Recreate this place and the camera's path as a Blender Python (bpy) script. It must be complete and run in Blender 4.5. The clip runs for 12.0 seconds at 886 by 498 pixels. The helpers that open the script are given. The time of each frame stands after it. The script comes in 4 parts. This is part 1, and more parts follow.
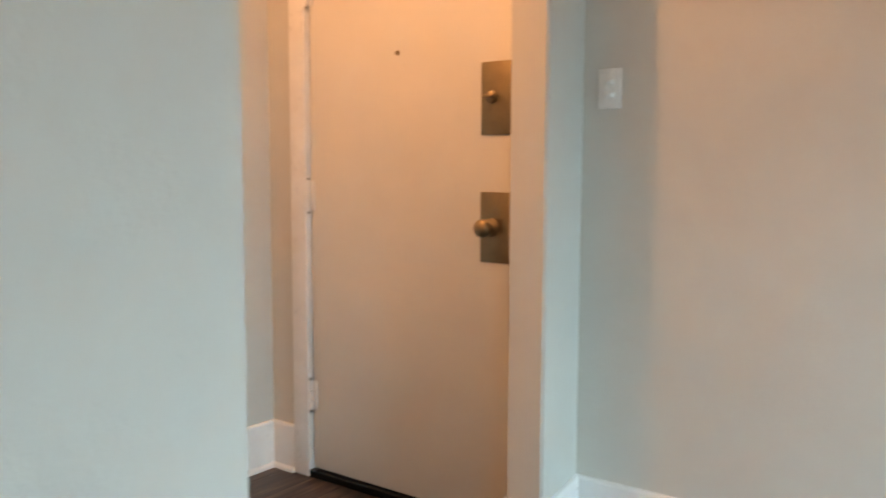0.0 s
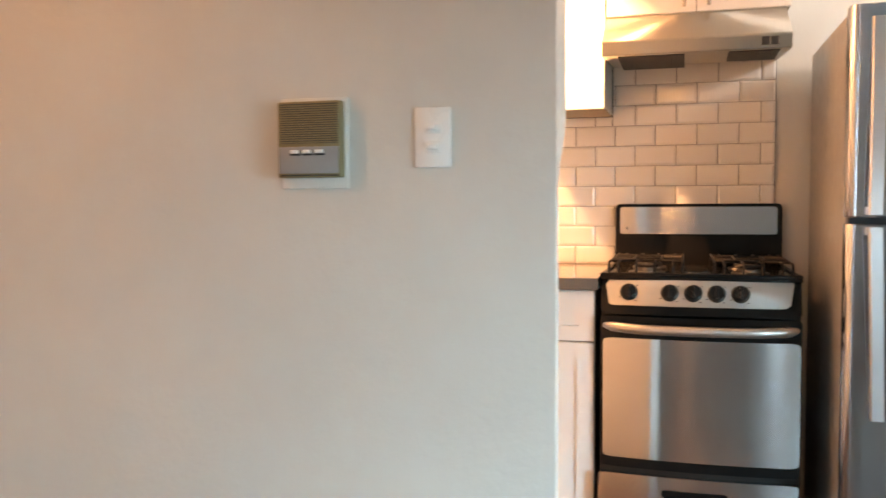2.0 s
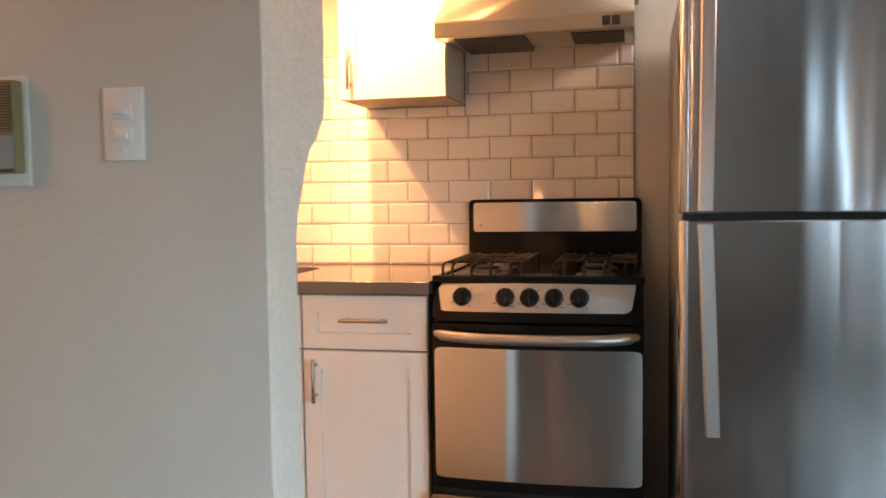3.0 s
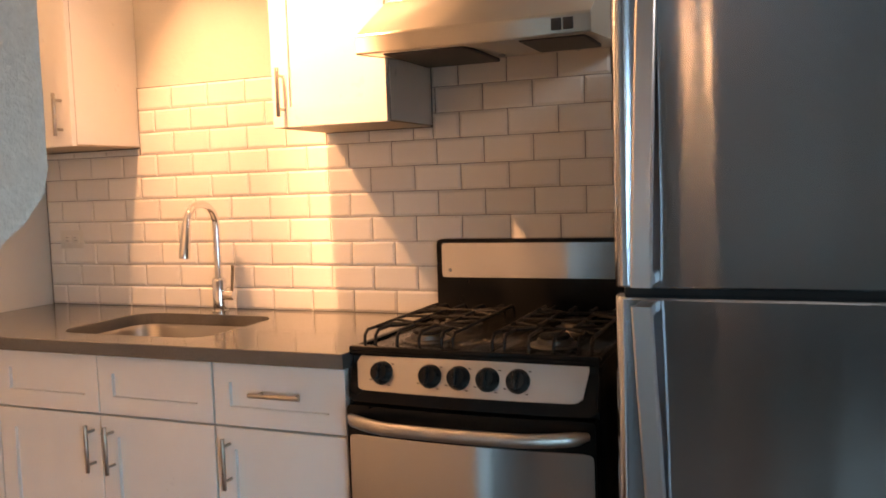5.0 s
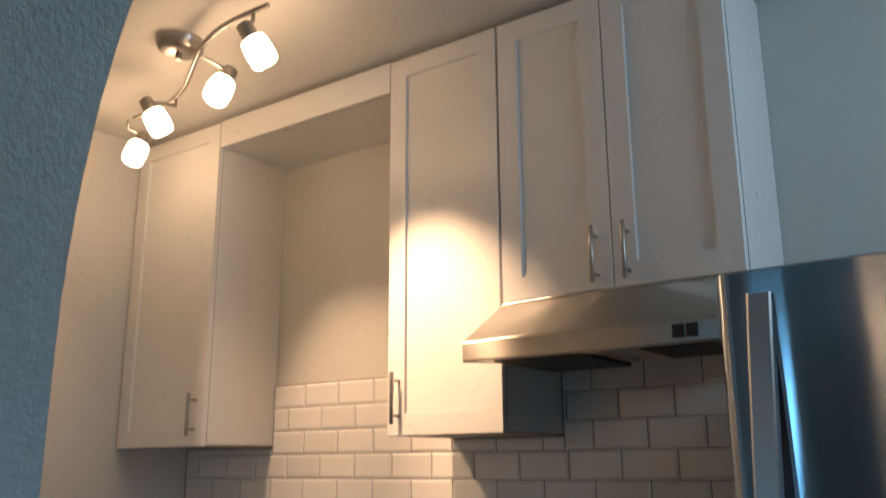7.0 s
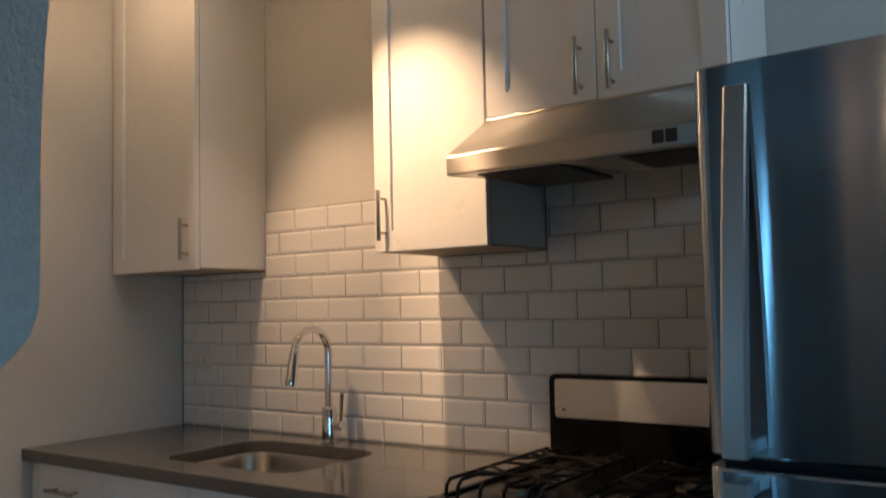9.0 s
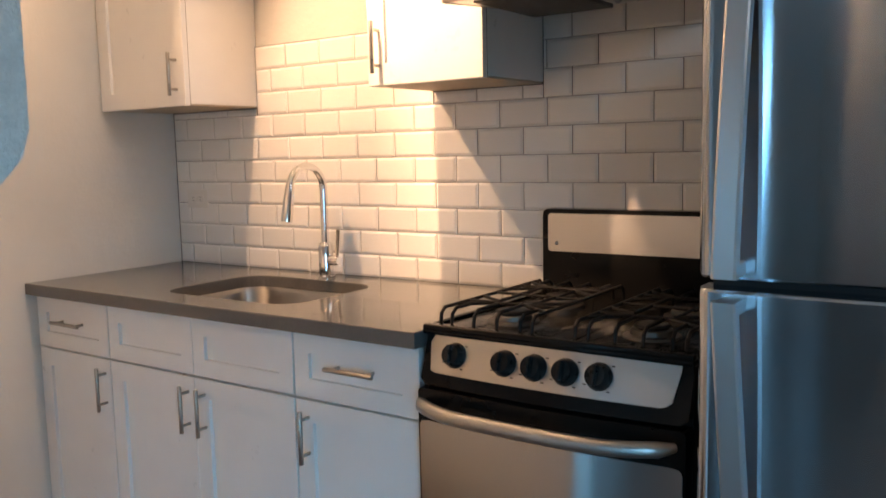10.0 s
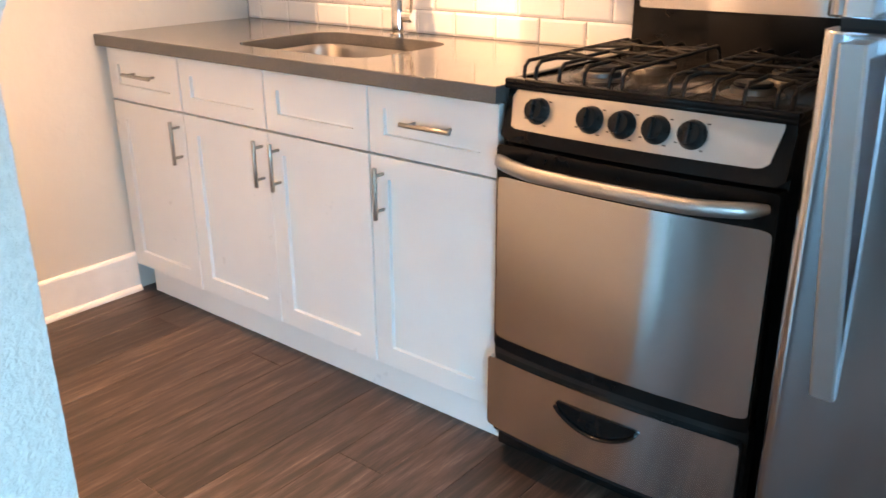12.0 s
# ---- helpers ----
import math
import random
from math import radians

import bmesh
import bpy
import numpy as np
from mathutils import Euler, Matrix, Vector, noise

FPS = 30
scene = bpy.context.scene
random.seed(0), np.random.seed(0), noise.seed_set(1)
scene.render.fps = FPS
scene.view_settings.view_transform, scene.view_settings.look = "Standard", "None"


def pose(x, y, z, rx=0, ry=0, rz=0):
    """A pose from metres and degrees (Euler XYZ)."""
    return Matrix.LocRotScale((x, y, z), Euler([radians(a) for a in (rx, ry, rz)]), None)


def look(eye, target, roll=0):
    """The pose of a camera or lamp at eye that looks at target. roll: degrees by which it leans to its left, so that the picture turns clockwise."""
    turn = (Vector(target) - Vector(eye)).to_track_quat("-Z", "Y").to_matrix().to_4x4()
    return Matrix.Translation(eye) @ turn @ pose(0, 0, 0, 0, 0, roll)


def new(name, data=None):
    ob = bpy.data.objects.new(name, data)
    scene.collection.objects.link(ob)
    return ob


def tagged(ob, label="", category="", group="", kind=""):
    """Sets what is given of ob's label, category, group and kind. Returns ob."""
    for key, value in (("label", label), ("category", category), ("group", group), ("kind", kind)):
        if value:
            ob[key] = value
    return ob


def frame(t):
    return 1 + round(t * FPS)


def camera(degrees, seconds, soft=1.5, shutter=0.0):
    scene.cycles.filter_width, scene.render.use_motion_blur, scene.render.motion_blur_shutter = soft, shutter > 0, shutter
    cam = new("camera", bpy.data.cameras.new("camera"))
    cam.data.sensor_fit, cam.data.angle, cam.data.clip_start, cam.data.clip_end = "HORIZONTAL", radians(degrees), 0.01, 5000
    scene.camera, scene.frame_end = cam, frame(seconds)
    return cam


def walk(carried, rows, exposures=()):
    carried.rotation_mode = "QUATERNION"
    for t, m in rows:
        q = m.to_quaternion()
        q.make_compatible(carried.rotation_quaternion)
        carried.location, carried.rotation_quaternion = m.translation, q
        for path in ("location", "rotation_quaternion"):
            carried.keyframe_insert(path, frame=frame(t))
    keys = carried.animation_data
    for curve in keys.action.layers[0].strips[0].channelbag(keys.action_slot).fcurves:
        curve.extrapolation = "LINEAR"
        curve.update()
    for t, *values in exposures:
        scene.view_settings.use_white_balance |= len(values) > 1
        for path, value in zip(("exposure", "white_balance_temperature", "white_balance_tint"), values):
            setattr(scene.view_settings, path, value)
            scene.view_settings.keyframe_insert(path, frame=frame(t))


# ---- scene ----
cam = camera(55.0, 12.0, shutter=0.3)
PATH = [
    (0, (1.269, -4.155, 1.097), (0.075, -2.562, 0.899), 0.2),
    (0.5, (1.414, -4.022, 1.126), (0.396, -2.307, 0.979), -0.5),
    (1, (1.585, -3.876, 1.144), (0.739, -2.067, 1.036), -0.4),
    (1.5, (1.712, -3.652, 1.143), (1.057, -1.764, 1.054), -0.6),
    (2, (1.887, -3.439, 1.165), (1.341, -1.519, 1.055), -0.3),
    (2.5, (2.105, -3.3, 1.169), (1.616, -1.364, 1.047), -0.1),
    (3, (2.216, -3.08, 1.168), (1.774, -1.133, 1.044), -0.8),
    (3.2, (2.252, -3.0, 1.192), (1.827, -1.049, 1.078), -0.9),
    (4, (2.452, -2.744, 1.27), (1.984, -0.8, 1.117), -1.25),
    (4.8, (2.615, -2.508, 1.313), (1.929, -0.637, 1.141), -1.6),
    (5, (2.632, -2.438, 1.318), (1.872, -0.594, 1.168), -1.9),
    (5.5, (2.698, -2.275, 1.345), (1.719, -0.532, 1.29), -1.4),
    (6, (2.73, -2.166, 1.371), (1.604, -0.515, 1.448), -0.9),
    (6.5, (2.725, -2.143, 1.401), (1.588, -0.521, 1.678), -0.9),
    (6.7, (2.726, -2.132, 1.409), (1.586, -0.526, 1.758), -0.5),
    (7.5, (2.744, -2.138, 1.434), (1.613, -0.55, 2.11), -0.8),
    (8.3, (2.761, -2.147, 1.437), (1.645, -0.584, 1.993), -1.0),
    (8.5, (2.756, -2.138, 1.409), (1.625, -0.544, 1.834), -1.4),
    (9, (2.749, -2.136, 1.348), (1.601, -0.504, 1.48), -1.3),
    (9.5, (2.746, -2.134, 1.318), (1.6, -0.497, 1.249), -1.2),
    (10, (2.746, -2.135, 1.314), (1.607, -0.507, 1.089), -1.3),
    (10.5, (2.738, -2.129, 1.28), (1.609, -0.519, 0.917), -1.1),
    (11, (2.731, -2.134, 1.258), (1.625, -0.548, 0.746), -1.1),
    (11.5, (2.711, -2.124, 1.231), (1.615, -0.59, 0.562), -0.8),
    (12, (2.68, -2.123, 1.238), (1.497, -0.676, 0.526), -0.4),
]
EXPOSURES = [
    (0.0, 1.00, 12900, 41),
    (0.5, 1.00, 13300, 41),
    (1.0, 0.90, 13300, 44),
    (1.5, 1.18, 12800, 43),
    (2.0, 1.12, 12800, 43),
    (2.5, 0.74, 13400, 46),
    (3.2, 0.32, 13600, 47),
    (5.0, -0.08, 10300, 38),
    (5.5, -0.42, 8400, 28),
    (6.0, -0.86, 7000, 20),
    (6.5, -1.14, 6600, 15),
    (8.5, -1.48, 6400, 14),
    (9.0, -1.60, 6400, 13),
    (9.5, -0.86, 6700, 16),
    (10.5, 0.10, 7200, 23),
    (12.0, 0.92, 8000, 27),
]
walk(cam, [(t, look(eye, target, roll)) for t, eye, target, roll in PATH], EXPOSURES)

# ---------------------------------------------------------------- light
wd = bpy.data.worlds.new("sky")
scene.world = wd
wd.use_nodes = True
sky = wd.node_tree.nodes.new("ShaderNodeTexSky")
sky.sky_type = "NISHITA"
sky.sun_disc = False
sky.sun_elevation = radians(38)
sky.sun_rotation = radians(200)
bgn = wd.node_tree.nodes["Background"]
bgn.inputs["Strength"].default_value = 0.12
wd.node_tree.links.new(sky.outputs["Color"], bgn.inputs["Color"])
sun = new("sun", bpy.data.lights.new("sun", "SUN"))
sun.data.energy = 1.0
sun.data.angle = radians(12)
sun.data.color = (1.0, 0.95, 0.88)
sun.matrix_world = look((-6, 6, 8), (0, 0, 0))

DAY = (0.185, 0.62, 1.0)
DAY_SOFT = (0.55, 0.80, 1.0)
WARM = (1.0, 0.64, 0.365)


def area_lamp(name, eye, target, w, h, watts, colour, spread=180):
    ob = new(name, bpy.data.lights.new(name, "AREA"))
    ob.data.shape = "RECTANGLE"
    ob.data.size, ob.data.size_y, ob.data.energy, ob.data.color = w, h, watts, colour
    ob.data.spread = radians(spread)
    ob.matrix_world = look(eye, target)
    return ob


def spot_lamp(name, eye, target, watts, degrees, blend, radius=0.02):
    ob = new(name, bpy.data.lights.new(name, "SPOT"))
    ob.data.energy, ob.data.color, ob.data.shadow_soft_size = watts, WARM, radius
    ob.data.spot_size, ob.data.spot_blend = radians(degrees), blend
    ob.matrix_world = look(eye, target)
    return ob


# daylight in the window openings of the front room and the kitchen
area_lamp("window_light", (3.92, -3.1, 0.98), (0, -1.6, -5.4), 1.0, 1.1, 98, DAY, 140)
area_lamp("window_light", (3.62, -0.62, 2.28), (0, -0.62, 1.9), 0.8, 0.36, 19, DAY_SOFT)
area_lamp("window_light", (3.92, -6.55, 1.25), (0.4, -6.4, 0.0), 0.55, 1.5, 17, DAY)
area_lamp("window_light", (0.43, -6.25, 1.25), (3.0, -6.25, 0.6), 0.30, 1.6, 36, DAY)
# the four spot heads of the kitchen lamp: place, aim, watts
HEADS = [
    ((0.312, -0.525, 2.488), (0.20, -1.25, 0.4), 28),
    ((0.590, -0.680, 2.482), (0.96, -0.02, 1.26), 140),
    ((0.928, -0.680, 2.488), (0.75, -1.60, 0.4), 150),
    ((1.188, -0.815, 2.480), (1.43, -0.30, 1.66), 262),
]
for at, aim, watts in HEADS:
    way = (Vector(aim) - Vector(at)).normalized()
    spot_lamp("spot_light", Vector(at) + way * 0.10, aim, watts, 85 if aim[1] < -1 else (64 if aim[0] < 1 else 53), 1.0)
# the ceiling lamp of the hall by the entry door
hall = new("hall_light", bpy.data.lights.new("hall_light", "POINT"))
hall.data.energy, hall.data.color, hall.data.shadow_soft_size = 16, WARM, 0.09
hall.location = (-0.46, -3.02, 2.42)
# the small globe lamp at the far end of the room
globe = new("room_light", bpy.data.lights.new("room_light", "POINT"))
globe.data.energy, globe.data.color, globe.data.shadow_soft_size = 6.0, WARM, 0.045
globe.location = (1.74, -6.60, 2.372)


# ---------------------------------------------------------------- materials
def nodes_of(name):
    m = bpy.data.materials.new(name)
    m.use_nodes = True
    nt = m.node_tree
    return m, nt, nt.nodes["Principled BSDF"]


def noise_tex(nt, scale, detail=4, rough=0.55, stretch=None, coord="Object", shift=False):
    tc = nt.nodes.new("ShaderNodeTexCoord")
    out = tc.outputs[coord]
    if stretch or shift:
        mp = nt.nodes.new("ShaderNodeMapping")
        if stretch:
            mp.inputs["Scale"].default_value = stretch
        nt.links.new(out, mp.inputs["Vector"])
        if shift:
            oi = nt.nodes.new("ShaderNodeObjectInfo")
            mu = nt.nodes.new("ShaderNodeMath")
            mu.operation = "MULTIPLY"
            mu.inputs[1].default_value = 37.0
            nt.links.new(oi.outputs["Random"], mu.inputs[0])
            nt.links.new(mu.outputs[0], mp.inputs["Location"])
        out = mp.outputs["Vector"]
    n = nt.nodes.new("ShaderNodeTexNoise")
    n.inputs["Scale"].default_value, n.inputs["Detail"].default_value, n.inputs["Roughness"].default_value = scale, detail, rough
    nt.links.new(out, n.inputs["Vector"])
    return n.outputs["Fac"]


def ramp(nt, fac, stops):
    r = nt.nodes.new("ShaderNodeValToRGB")
    e = r.color_ramp.elements
    while len(e) < len(stops):
        e.new(0.5)
    for k, (p, c) in enumerate(stops):
        e[k].position = p
        e[k].color = (*c, 1) if len(c) == 3 else c
    nt.links.new(fac, r.inputs["Fac"])
    return r.outputs["Color"]


def bump(nt, bsdf, facs):
    last = None
    for fac, strength, dist in facs:
        b = nt.nodes.new("ShaderNodeBump")
        b.inputs["Strength"].default_value, b.inputs["Distance"].default_value = strength, dist
        nt.links.new(fac, b.inputs["Height"])
        if last:
            nt.links.new(last, b.inputs["Normal"])
        last = b.outputs["Normal"]
    nt.links.new(last, bsdf.inputs["Normal"])


def grey(v):
    return (v, v, v)


def plain(name, colour, rough, metal=0.0, vary=0.06, scale=9, fine=0.15, coat=0.0):
    """Paint, plastic or metal with slight mottling, uneven gloss and fine relief."""
    m, nt, b = nodes_of(name)
    big = noise_tex(nt, scale, 5)
    nt.links.new(ramp(nt, big, [(0.3, [c * (1 - vary) for c in colour]), (0.7, [min(1, c * (1 + vary)) for c in colour])]), b.inputs["Base Color"])
    small = noise_tex(nt, scale * 22, 3)
    nt.links.new(ramp(nt, noise_tex(nt, scale * 3, 4), [(0.3, grey(max(0, rough - 0.06))), (0.75, grey(min(1, rough + 0.08)))]), b.inputs["Roughness"])
    b.inputs["Metallic"].default_value = metal
    b.inputs["Coat Weight"].default_value = coat
    if fine:
        bump(nt, b, [(small, fine, 0.001)])
    return m


def plaster(name, colour, lump=0.35):
    """Rolled and patched wall paint over old plaster."""
    m, nt, b = nodes_of(name)
    nt.links.new(ramp(nt, noise_tex(nt, 2.2, 6, 0.6), [(0.3, [c * 0.95 for c in colour]), (0.7, [c * 1.04 for c in colour])]), b.inputs["Base Color"])
    b.inputs["Roughness"].default_value = 0.62
    bump(nt, b, [(noise_tex(nt, 5, 3), 0.10, 0.02), (noise_tex(nt, 46, 4, 0.6), lump, 0.006), (noise_tex(nt, 150, 3), lump * 0.6, 0.002)])
    return m


def stipple(name, colour):
    """Wall paint laid on thick with a stippling roller."""
    m, nt, b = nodes_of(name)
    nt.links.new(ramp(nt, noise_tex(nt, 60, 4, 0.6), [(0.35, [c * 0.93 for c in colour]), (0.65, [c * 1.05 for c in colour])]), b.inputs["Base Color"])
    b.inputs["Roughness"].default_value = 0.5
    bump(nt, b, [(noise_tex(nt, 10, 3), 0.07, 0.02), (noise_tex(nt, 105, 3, 0.55), 0.75, 0.006), (noise_tex(nt, 240, 2), 0.3, 0.002)])
    return m


def steel(name, colour, rough, aniso=0.75):
    """Brushed steel with the grain across and long upright reflections."""
    m, nt, b = nodes_of(name)
    nt.links.new(ramp(nt, noise_tex(nt, 3, 5), [(0.3, [c * 0.94 for c in colour]), (0.7, [c * 1.03 for c in colour])]), b.inputs["Base Color"])
    b.inputs["Roughness"].default_value = rough
    b.inputs["Metallic"].default_value = 1.0
    b.inputs["Anisotropic"].default_value = aniso
    b.inputs["Anisotropic Rotation"].default_value = 0.25
    tg = nt.nodes.new("ShaderNodeTangent")
    tg.direction_type, tg.axis = "RADIAL", "Z"
    nt.links.new(tg.outputs["Tangent"], b.inputs["Tangent"])
    return m


def wood_planks():
    m, nt, b = nodes_of("dark wood plank")
    grain = noise_tex(nt, 3.0, 8, 0.68, stretch=(13, 1.1, 4), shift=True)
    col = ramp(nt, grain, [(0.30, (0.015, 0.010, 0.009)), (0.44, (0.040, 0.025, 0.019)), (0.56, (0.085, 0.053, 0.041)), (0.70, (0.175, 0.120, 0.096))])
    fine = noise_tex(nt, 9.0, 6, 0.7, stretch=(30, 1.4, 6), shift=True)
    mx = nt.nodes.new("ShaderNodeMix")
    mx.data_type, mx.blend_type = "RGBA", "MULTIPLY"
    mx.inputs[0].default_value = 0.75
    nt.links.new(col, mx.inputs[6])
    nt.links.new(ramp(nt, fine, [(0.36, grey(0.36)), (0.62, grey(1.32))]), mx.inputs[7])
    oi = nt.nodes.new("ShaderNodeObjectInfo")
    mx2 = nt.nodes.new("ShaderNodeMix")
    mx2.data_type, mx2.blend_type = "RGBA", "MULTIPLY"
    mx2.inputs[0].default_value = 1.0
    nt.links.new(mx.outputs[2], mx2.inputs[6])
    nt.links.new(ramp(nt, oi.outputs["Random"], [(0.0, grey(0.55)), (1.0, grey(1.05))]), mx2.inputs[7])
    nt.links.new(mx2.outputs[2], b.inputs["Base Color"])
    nt.links.new(ramp(nt, fine, [(0.3, grey(0.34)), (0.7, grey(0.52))]), b.inputs["Roughness"])
    bump(nt, b, [(fine, 0.18, 0.001), (grain, 0.12, 0.002)])
    return m


def glow(name, colour, strength):
    m, nt, b = nodes_of(name)
    b.inputs["Base Color"].default_value = (0.9, 0.88, 0.84, 1)
    b.inputs["Roughness"].default_value = 0.4
    b.inputs["Emission Color"].default_value = (*colour, 1)
    b.inputs["Emission Strength"].default_value = strength
    return m


def quartz():
    m, nt, b = nodes_of("grey quartz")
    fleck = noise_tex(nt, 420, 2, 0.6)
    cloud = noise_tex(nt, 7, 5)
    a = ramp(nt, fleck, [(0.35, (0.096, 0.093, 0.089)), (0.55, (0.113, 0.110, 0.106)), (0.75, (0.145, 0.141, 0.135))])
    mx = nt.nodes.new("ShaderNodeMix")
    mx.data_type, mx.blend_type = "RGBA", "MULTIPLY"
    mx.inputs[0].default_value = 1.0
    nt.links.new(a, mx.inputs[6])
    nt.links.new(ramp(nt, cloud, [(0.3, grey(0.9)), (0.7, grey(1.06))]), mx.inputs[7])
    nt.links.new(mx.outputs[2], b.inputs["Base Color"])
    nt.links.new(ramp(nt, cloud, [(0.3, grey(0.09)), (0.7, grey(0.14))]), b.inputs["Roughness"])
    return m


def glazed_tile():
    m, nt, b = nodes_of("white glazed tile")
    oi = nt.nodes.new("ShaderNodeObjectInfo")
    nt.links.new(ramp(nt, oi.outputs["Random"], [(0.0, (0.70, 0.685, 0.655)), (1.0, (0.78, 0.765, 0.735))]), b.inputs["Base Color"])
    b.inputs["Roughness"].default_value = 0.14
    bump(nt, b, [(noise_tex(nt, 16, 3, shift=True), 0.10, 0.004)])
    return m


M_WALL = plaster("warm grey wall paint", (0.60, 0.585, 0.545), 0.2)
M_ROUGH = plaster("thick grey wall paint", (0.60, 0.585, 0.545), 0.17)
M_JAMB = stipple("stippled grey wall paint", (0.60, 0.585, 0.545))
M_CEIL = plaster("ceiling paint", (0.66, 0.65, 0.62), 0.3)
M_TRIM = plain("white trim paint", (0.78, 0.78, 0.77), 0.32, fine=0.2)
M_CAB = plain("white cabinet lacquer", (0.76, 0.75, 0.73), 0.33, vary=0.025, scale=5, fine=0.08)
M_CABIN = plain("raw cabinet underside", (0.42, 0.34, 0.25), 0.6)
# carcass board coloured dark to stand in for the shade in the door gaps
M_CARCASS_SHADE = plain("cabinet board darkened for gap shade", (0.20, 0.17, 0.14), 0.7)
M_DOOR = plain("cream door paint", (0.74, 0.72, 0.68), 0.38, vary=0.03, scale=4, fine=0.25)
M_TILE = glazed_tile()
M_GROUT = plain("grey grout", (0.10, 0.094, 0.086), 0.85, scale=60)
M_QUARTZ = quartz()
M_STEEL = steel("brushed steel", (0.60, 0.61, 0.63), 0.16, 1.0)
M_PANEL = steel("control panel steel", (0.58, 0.575, 0.56), 0.36, 0.5)
M_FRIDGE = steel("fridge steel", (0.48, 0.52, 0.57), 0.122, 1.0)
M_HOOD = steel("hood steel", (0.50, 0.47, 0.42), 0.33, 1.0)
M_SINK = steel("sink steel", (0.44, 0.42, 0.40), 0.28, 0.3)
M_NICKEL = plain("brushed nickel", (0.40, 0.38, 0.35), 0.32, metal=1.0, fine=0.05, scale=40)
M_CHROME = plain("chrome", (0.78, 0.78, 0.78), 0.07, metal=1.0, vary=0.01, fine=0)
M_BRONZE = plain("aged brass plate", (0.30, 0.23, 0.15), 0.38, metal=1.0, fine=0.1, scale=30)
M_BLACK = plain("black enamel", (0.006, 0.006, 0.006), 0.20, vary=0.2, fine=0.03)
M_BLACK.node_tree.nodes["Principled BSDF"].inputs["Specular IOR Level"].default_value = 0.18
M_BURNER = plain("dark burner aluminium", (0.16, 0.155, 0.15), 0.4, metal=1.0, scale=30)
M_GAPB = plain("matt black enamel", (0.008, 0.008, 0.008), 0.55, vary=0.2, fine=0.05)
M_IRON = plain("black cast iron", (0.009, 0.009, 0.009), 0.45, vary=0.2, scale=30, fine=0.4)
M_KNOB = plain("black knob plastic", (0.014, 0.014, 0.014), 0.30, vary=0.1, fine=0.05)
for m_ in (M_IRON, M_KNOB, M_GAPB):
    m_.node_tree.nodes["Principled BSDF"].inputs["Specular IOR Level"].default_value = 0.2
M_GAP = plain("dark rubber seal", (0.02, 0.02, 0.022), 0.6)
M_DARK = plain("dark filter mesh", (0.06, 0.058, 0.055), 0.55, metal=0.6, scale=120, fine=0.6)
M_ALU = plain("burner aluminium", (0.45, 0.44, 0.42), 0.42, metal=1.0, scale=30)
M_WHITE = plain("white switch plastic", (0.80, 0.80, 0.78), 0.3, vary=0.02, fine=0.02)
M_OUTLET = plain("cream outlet plastic", (0.64, 0.62, 0.57), 0.35, vary=0.02, fine=0.02)
M_BEIGE = plain("beige grille plastic", (0.25, 0.185, 0.095), 0.5, fine=0.1)
M_BACK = plain("painted backplate", (0.72, 0.705, 0.66), 0.5)
M_GREYP = plain("grey panel plastic", (0.28, 0.285, 0.29), 0.42, fine=0.05)
M_INK = plain("dark ink", (0.05, 0.045, 0.04), 0.6)
M_WOOD = wood_planks()
M_SUB = plain("subfloor", (0.03, 0.02, 0.016), 0.8)
M_GLOW = glow("lit frosted glass", (1.0, 0.66, 0.37), 52)
M_DOME = glow("lit hall globe", (1.0, 0.64, 0.34), 45)
m_, nt_, b_ = nodes_of("window glass")
b_.inputs["Transmission Weight"].default_value, b_.inputs["Roughness"].default_value = 1.0, 0.0
M_GLASS = m_


# ---------------------------------------------------------------- mesh tools
def box(bm, x0, x1, y0, y1, z0, z1, bev=0.0, seg=2):
    vs = [bm.verts.new((x, y, z)) for z in (z0, z1) for y in (y0, y1) for x in (x0, x1)]
    fs = [bm.faces.new([vs[i] for i in q]) for q in ((0, 2, 3, 1), (4, 5, 7, 6), (0, 1, 5, 4), (2, 6, 7, 3), (0, 4, 6, 2), (1, 3, 7, 5))]
    if bev:
        es = list({e for f in fs for e in f.edges})
        bmesh.ops.bevel(bm, geom=es, offset=bev, segments=seg, affect="EDGES", profile=0.5)
    return fs


def made(name, bm, mat, parent=None, smooth=False):
    bmesh.ops.recalc_face_normals(bm, faces=bm.faces)
    me = bpy.data.meshes.new(name)
    bm.to_mesh(me)
    bm.free()
    me.materials.append(mat)
    if smooth:
        me.shade_smooth()
        me.set_sharp_from_angle(angle=radians(38))
    ob = new(name, me)
    if parent:
        ob.parent = parent
        ob.matrix_parent_inverse = parent.matrix_basis.inverted()
    return ob


def block(name, mat, dims, parent=None, bev=0.0):
    bm = bmesh.new()
    box(bm, *dims, bev=bev)
    return made(name, bm, mat, parent, smooth=bev > 0)


def root(name, at, label, category, group=""):
    ob = new(name)
    ob.empty_display_size = 0.05
    ob.matrix_basis = Matrix.Translation(at)
    return tagged(ob, label, category, group)


